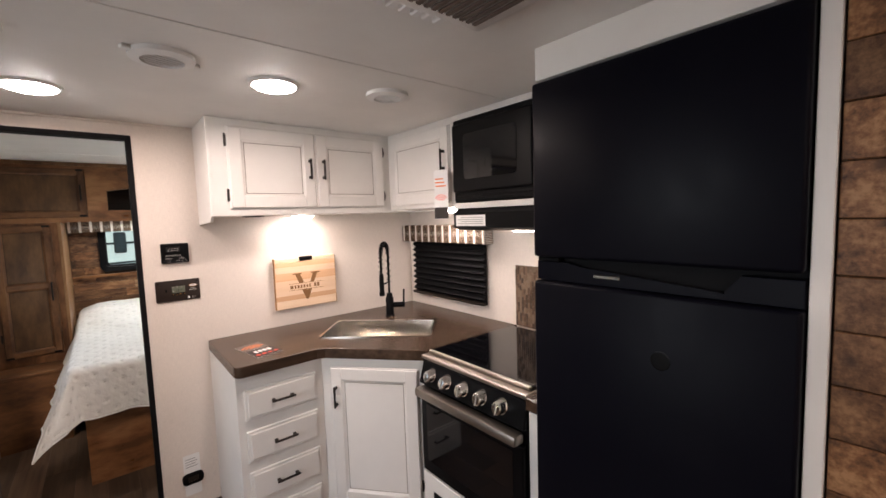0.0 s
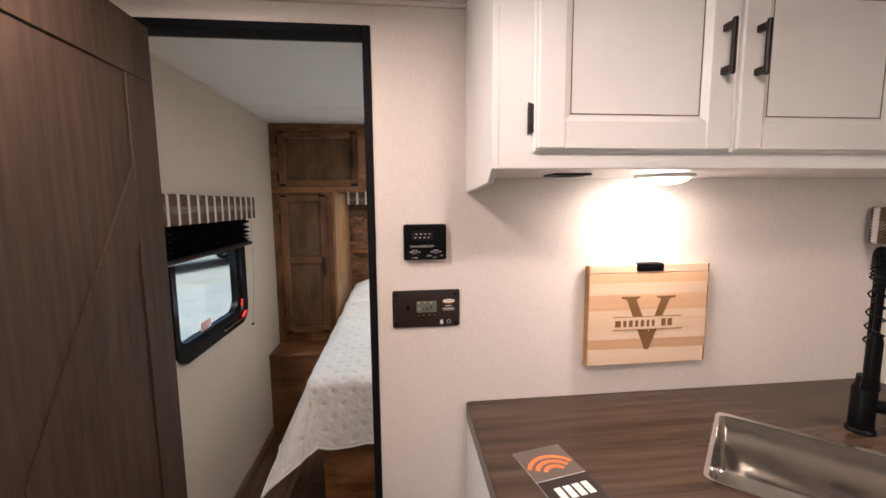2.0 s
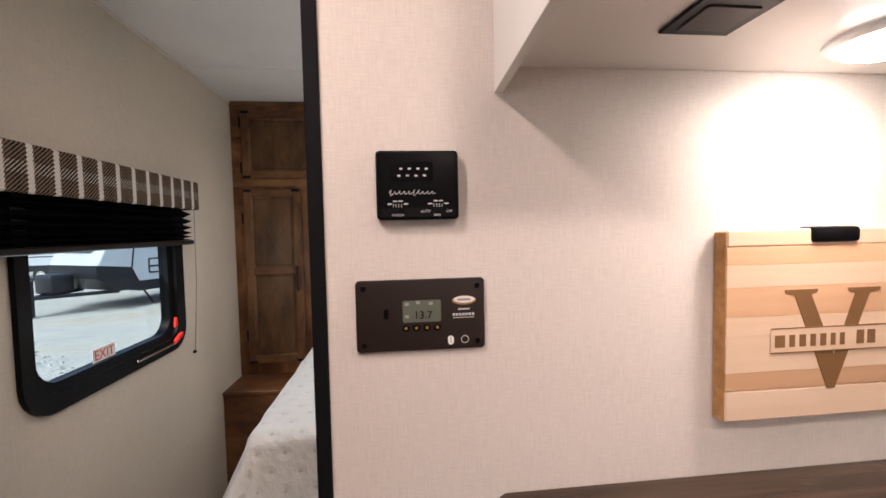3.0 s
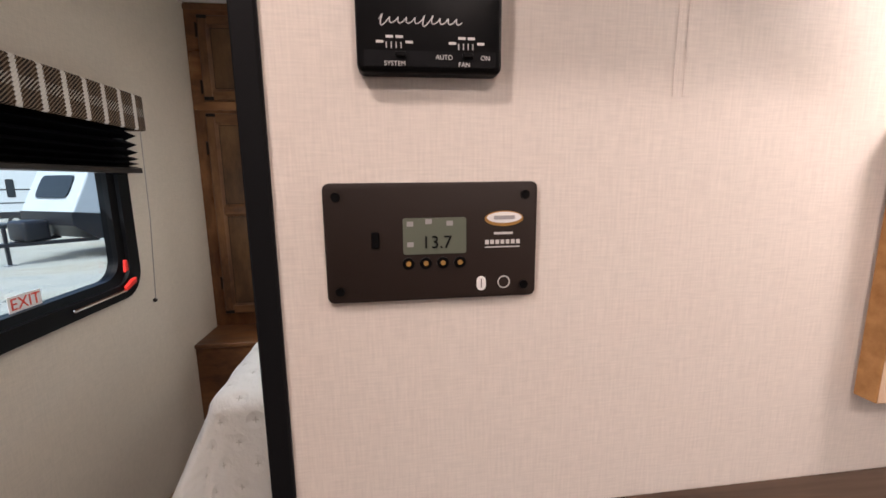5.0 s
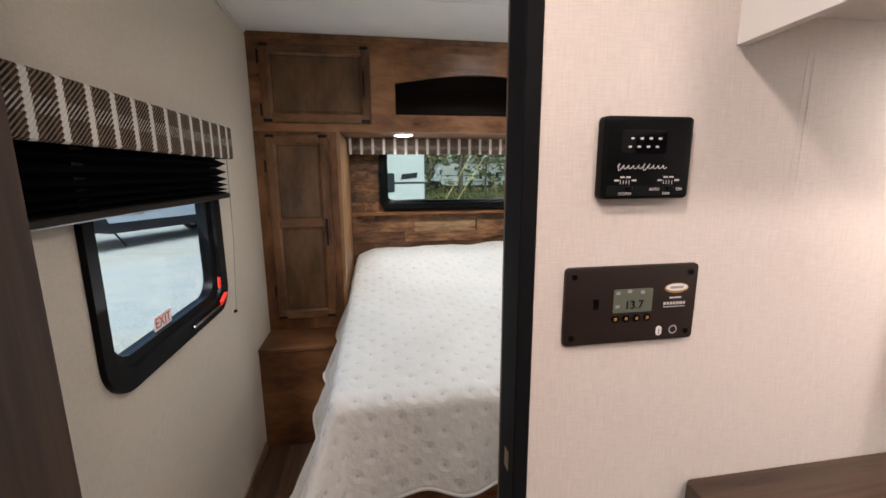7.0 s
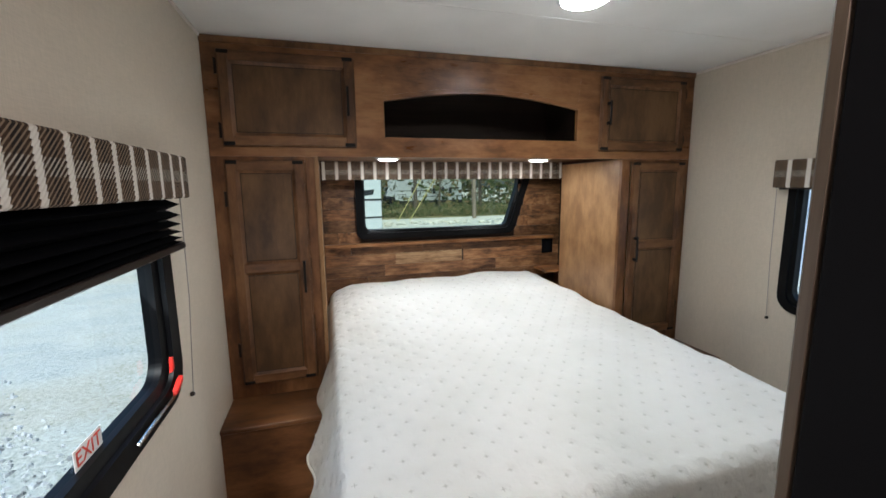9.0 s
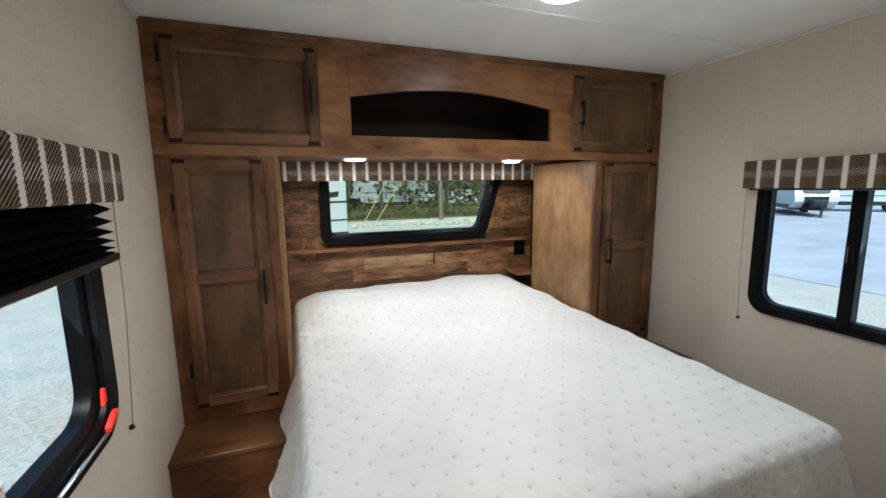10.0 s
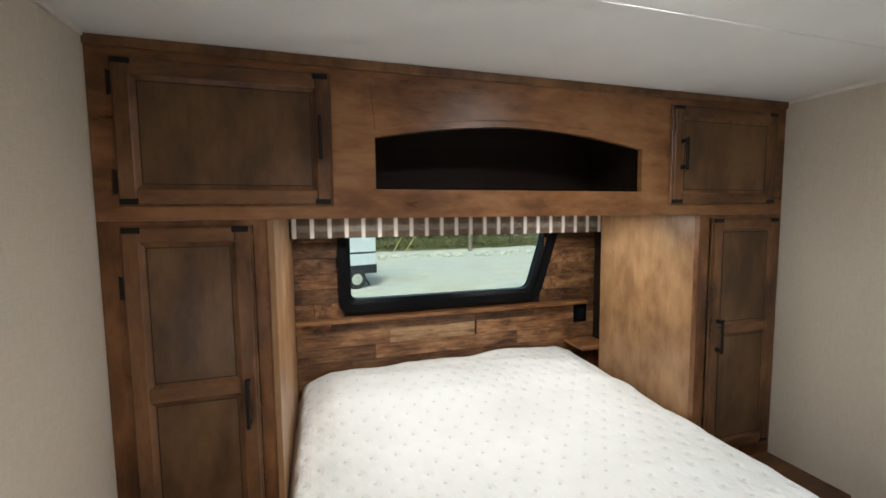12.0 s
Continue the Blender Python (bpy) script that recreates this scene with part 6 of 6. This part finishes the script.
travel_trailer(-8.72, 14.69, 63.0, 9.5, 3.15, "white travel trailer with a black lower nose parked on gravel", 0.6, -0.012, 1.80)
travel_trailer(-4.0, 15.95, 18.0, 6.0, 3.15, "short white travel trailer parked broadside on gravel", 0.24, -0.012, 1.62, 0.73)
travel_trailer(34.8, 19.0, 44, 9.0, 3.2, "white travel trailer with a tinted nose window on asphalt", 0.6, 0.55)
travel_trailer(40.0, 25.1, -58, 10.5, 3.3, "white travel trailer parked farther off on asphalt")
travel_trailer(-24.0, 24.0, 10.0, 9.0, 3.1, "white travel trailer parked at the far side of the lot")
travel_trailer(6.0, 47.0, 5.0, 9.0, 3.3, "grey-white travel trailer half hidden behind trees")


def tree(x, y, height, seed, bushy, label):
    rnd = random.Random(seed)
    ob = thing("tree", x, y, GROUND, label, "tree", "trees at the edge of the lot")
    bm = bm_new()
    lean = (rnd.uniform(-0.3, 0.3), rnd.uniform(-0.3, 0.3))
    n = 7
    rows = []
    for k in range(n):
        t = k / (n - 1)
        c = Vector((x + lean[0] * t, y + lean[1] * t, GROUND + height * 0.9 * t))
        rr = 0.16 * (1 - 0.85 * t) * height / 8
        rows.append([bm.verts.new(c + Vector((rr * math.cos(a), rr * math.sin(a), 0))) for a in (0, 1.05, 2.1, 3.14, 4.2, 5.25)])
    for a, b in zip(rows, rows[1:]):
        for k in range(6):
            bm.faces.new((a[k], a[(k + 1) % 6], b[(k + 1) % 6], b[k]))
    tips = []
    for k in range(9):
        t = rnd.uniform(0.3, 0.95)
        a = rnd.uniform(0, 6.28)
        ln = height * 0.26 * (1.15 - t)
        p = Vector((x + lean[0] * t, y + lean[1] * t, GROUND + height * 0.9 * t))
        q = p + Vector((ln * math.cos(a), ln * math.sin(a), ln * 0.6))
        tube(bm, [p, (p + q) / 2 + Vector((0, 0, 0.05)), q], 0.03, 5)
        tips.append(q)
    part("trunk", bm, "bark", ob)
    verts, faces = [], []
    for k in range(int(2200 * bushy)):
        q = rnd.choice(tips)
        s = height * 0.11
        c = q + Vector((rnd.gauss(0, s), rnd.gauss(0, s), rnd.gauss(0, s * 0.8)))
        if c.z < GROUND + 0.3:
            continue
        e1 = Vector((rnd.gauss(0, 1), rnd.gauss(0, 1), rnd.gauss(0, 1))).normalized()
        e2 = e1.orthogonal().normalized()
        sz = rnd.uniform(0.03, 0.08)
        b = len(verts)
        verts += [c - e1 * sz, c + e2 * sz * 0.5, c + e1 * sz, c - e2 * sz * 0.5]
        faces.append((b, b + 1, b + 2, b + 3))
    me = bpy.data.meshes.new("crown")
    me.from_pydata([tuple(v) for v in verts], [], faces)
    me.materials.append(M["leaf"])
    cr = new("crown", me)
    cr.parent = ob
    cr.matrix_parent_inverse = Matrix.Translation(-ob.location)


rt = random.Random(11)
for k in range(26):
    tree(-22 + 2.6 * k + rt.uniform(-0.9, 0.9), 34 + rt.uniform(0, 7) + (4 if k > 15 else 0), rt.uniform(6, 11), 50 + k, rt.uniform(0.7, 1.5), "tall roadside tree with thin autumn foliage")
# undergrowth and a far wood
verts, faces = [], []
for k in range(64000):
    x = rt.uniform(-40, 45)
    y = rt.uniform(33, 37) if k % 3 else rt.uniform(44, 58)
    up = abs(rt.gauss(0, 0.45)) * 1.3 if k % 3 else rt.uniform(0, 12.0)
    c = Vector((x, y, GROUND + up * (0.8 + 0.5 * noise.noise((x * 0.35, y * 0.2, 0)))))
    e1 = Vector((rt.gauss(0, 1), rt.gauss(0, 1), rt.gauss(0, 1))).normalized()
    e2 = e1.orthogonal().normalized()
    sz = rt.uniform(0.04, 0.11) if k % 3 else rt.uniform(0.16, 0.42)
    b = len(verts)
    verts += [c - e1 * sz, c + e2 * sz * 0.6, c + e1 * sz, c - e2 * sz * 0.6]
    faces.append((b, b + 1, b + 2, b + 3))
me = bpy.data.meshes.new("undergrowth")
me.from_pydata([tuple(v) for v in verts], [], faces)
me.materials.append(M["leaf"])
tagged(new("undergrowth", me), "tangle of undergrowth and far woodland foliage", "undergrowth", kind="stuff")
ob = thing("utility_pole", 10.3, 31.0, GROUND, "wooden utility pole with guy wires in yellow guards", "utility pole")
part("pole", tube(bm_new(), [(10.3, 31.0, GROUND), (10.3, 31.0, GROUND + 9)], 0.14, 10), "pole_wood", ob)
for foot, top in (((4.42, 30.5), (6.28, 30.6)), ((5.27, 30.5), (7.3, 30.6))):
    a, b = Vector((*foot, GROUND)), Vector((*top, GROUND + 3.1))
    part("guy_wire", tube(bm_new(), [b, a + (b - a) * 2.6], 0.02, 6), "chrome", ob)
    part("guy_guard", tube(bm_new(), [a, b], 0.026, 6), "yellow", ob, "yellow guy guard")
bm = bm_new()
rs = random.Random(3)
for k in range(140):
    x, y, r = rs.uniform(-6, 14), rs.uniform(27, 29.5), rs.uniform(0.08, 0.24)
    bmesh.ops.create_icosphere(bm, subdivisions=1, radius=r, matrix=Matrix.Translation((x, y, GROUND + r * 0.3)) @ Matrix.Diagonal((1.3, 1, 0.6, 1)))
whole("stone_bank", bm, "ground", "low bank of pale stones along the grass", "stones", kind="stuff")

# loose stones on the gravel outside the exit window
rg = random.Random(8)
verts, faces = [], []
for k in range(14000):
    d = 0.9 + 8.0 * rg.random() ** 1.6
    x, y = XL - d, rg.uniform(1.6, 5.2) + d * rg.uniform(-0.1, 0.95)
    if noise.noise((x * 0.7, y * 0.7, 3.0)) < rg.uniform(-0.7, 0.4):
        continue
    r = rg.uniform(0.010, 0.030) * (1 + 0.08 * d)
    a, b = rg.uniform(0, 3.14), len(verts)
    ca, sa = math.cos(a), math.sin(a)
    ring_pts = [(r * 1.3 * ca, r * 1.3 * sa), (-r * 0.8 * sa, r * 0.8 * ca), (-r * ca, -r * sa), (r * 0.9 * sa, -r * 0.9 * ca)]
    verts += [(x + px, y + py, GROUND - 0.002) for px, py in ring_pts] + [(x + 0.55 * px, y + 0.55 * py, GROUND + r * rg.uniform(0.5, 0.9)) for px, py in ring_pts]
    faces += [(b + q, b + (q + 1) % 4, b + 4 + (q + 1) % 4, b + 4 + q) for q in range(4)] + [(b + 4, b + 5, b + 6, b + 7)]
me = bpy.data.meshes.new("gravel_stones")
me.from_pydata(verts, [], faces)
me.materials.append(M["pebble"])
tagged(new("gravel_stones", me), "loose pale and grey stones on the gravel lot", "gravel", kind="stuff")

# ---- pieces of walls and floors ----


def shared(name, me, parent, x, y, z, sx=1.0, sy=1.0, sz=1.0):
    ob = new(name, me)
    ob.parent = parent
    p = parent.location if parent.type == "EMPTY" else Vector((0, 0, 0))
    ob.matrix_parent_inverse = Matrix.Translation(-p)
    ob.location, ob.scale = (x, y, z), (sx, sy, sz)
    return ob


def piece_mesh(name, lx, ly, lz, mat, bevel):
    bm = box(bm_new(), lambda u, v, w: (u, v, w), 0, lx, 0, ly, 0, lz, bevel)
    bmesh.ops.recalc_face_normals(bm, faces=bm.faces)
    me = bpy.data.meshes.new(name)
    bm.to_mesh(me)
    bm.free()
    me.materials.append(M[mat])
    return me


# barn planks behind the bed
head = bpy.data.objects["wall_head"]
rp = random.Random(21)
lengths = {}
for length in (0.28, 0.36, 0.48, 0.62, 0.80):
    lengths[length] = piece_mesh("plank", length - 0.002, 0.010, 0.0735, "plank", 0.0015)
pale = piece_mesh("plank", 0.468, 0.010, 0.0735, "plank_pale", 0.0015)
z = 0.565
row = 0
while z < 1.585:
    x = -0.34 - rp.uniform(0.0, 0.25)
    while x < 1.32:
        length = rp.choice(list(lengths))
        if row == 5 and x < 0.11 < x + length + 0.2:
            if x < 0.10:
                shared("plank", lengths[0.48], head, x, YH - 0.011, z, (0.105 - x) / 0.478)
            shared("plank", pale, head, 0.105, YH - 0.0112, z)
            x = 0.585
            continue
        # split round the window
        a0, a1 = x, min(x + length, 1.34)
        if z + 0.07 > 1.125 and a1 > -0.13 and a0 < 1.0:
            if a0 < -0.13:
                shared("plank", lengths[length], head, a0, YH - 0.011, z, (-0.12 - a0) / (length - 0.002))
            if a1 > 1.0 + (z - 1.1) * 0.32:
                s = 0.975 + (z - 1.1) * 0.32
                shared("plank", lengths[length], head, s, YH - 0.011, z, (a1 - s) / (length - 0.002))
        else:
            shared("plank", lengths[length], head, a0, YH - 0.011, z, (a1 - a0 - 0.002) / (length - 0.002))
        x += length
    z += 0.075
    row += 1

# planks of the feature wall beside the refrigerator
z, row = 0.0, 0
tall = {}
for length in (0.35, 0.5, 0.7):
    tall[length] = piece_mesh("plank", 0.011, length - 0.003, 0.106, "plank", 0.002)
while z < ZC - 0.05:
    y = 0.0445
    while y > -1.5:
        length = rp.choice(list(tall))
        shared("plank", tall[length], plank_wall, 0.9505, y - length, z, 1, 1, min(1.0, (ZC - z - 0.002) / 0.106))
        y -= length
    z += 0.108
    row += 1

# mosaic strips of the splashback
mats = [material("mosaic_a", (0.105, 0.062, 0.038), 0.3), material("mosaic_b", (0.165, 0.105, 0.068), 0.4), material("mosaic_c", (0.065, 0.039, 0.026), 0.3), material("mosaic_d", (0.215, 0.150, 0.105), 0.45)]
strip_meshes = []
for k, mt in enumerate(mats):
    M["mosaic_%d" % k] = mt
    for ln in (0.030, 0.048):
        strip_meshes.append((ln, piece_mesh("tile", 0.005, 0.0125, ln - 0.002, "mosaic_%d" % k, 0.0008)))
y, count = 1.4285, 0
while y > 1.03 and count < 300:
    z = WT + 0.002
    while z < 1.245 and count < 300:
        ln, me = rp.choice(strip_meshes)
        if z + ln > 1.25:
            break
        shared("tile", me, back, XR - 0.0092, y - 0.0125, z)
        z += ln
        count += 1
    y -= 0.0142

# vinyl planks
floor = bpy.data.objects["floor"]
fm = {ln: piece_mesh("floor_plank", 0.148, ln - 0.0012, 0.0035, "floor", 0.0006) for ln in (0.6, 0.9, 1.2)}
for k in range(17):
    y = YB + 0.002 + rp.choice((0.0, 0.2, 0.35))
    while y < 4.1:
        ln = rp.choice(list(fm))
        shared("floor_plank", fm[ln], floor, XL + 0.0005 + 0.1492 * k if k < 16 else XL + 0.1492 * k - 0.065, y, -0.0038)
        y += ln
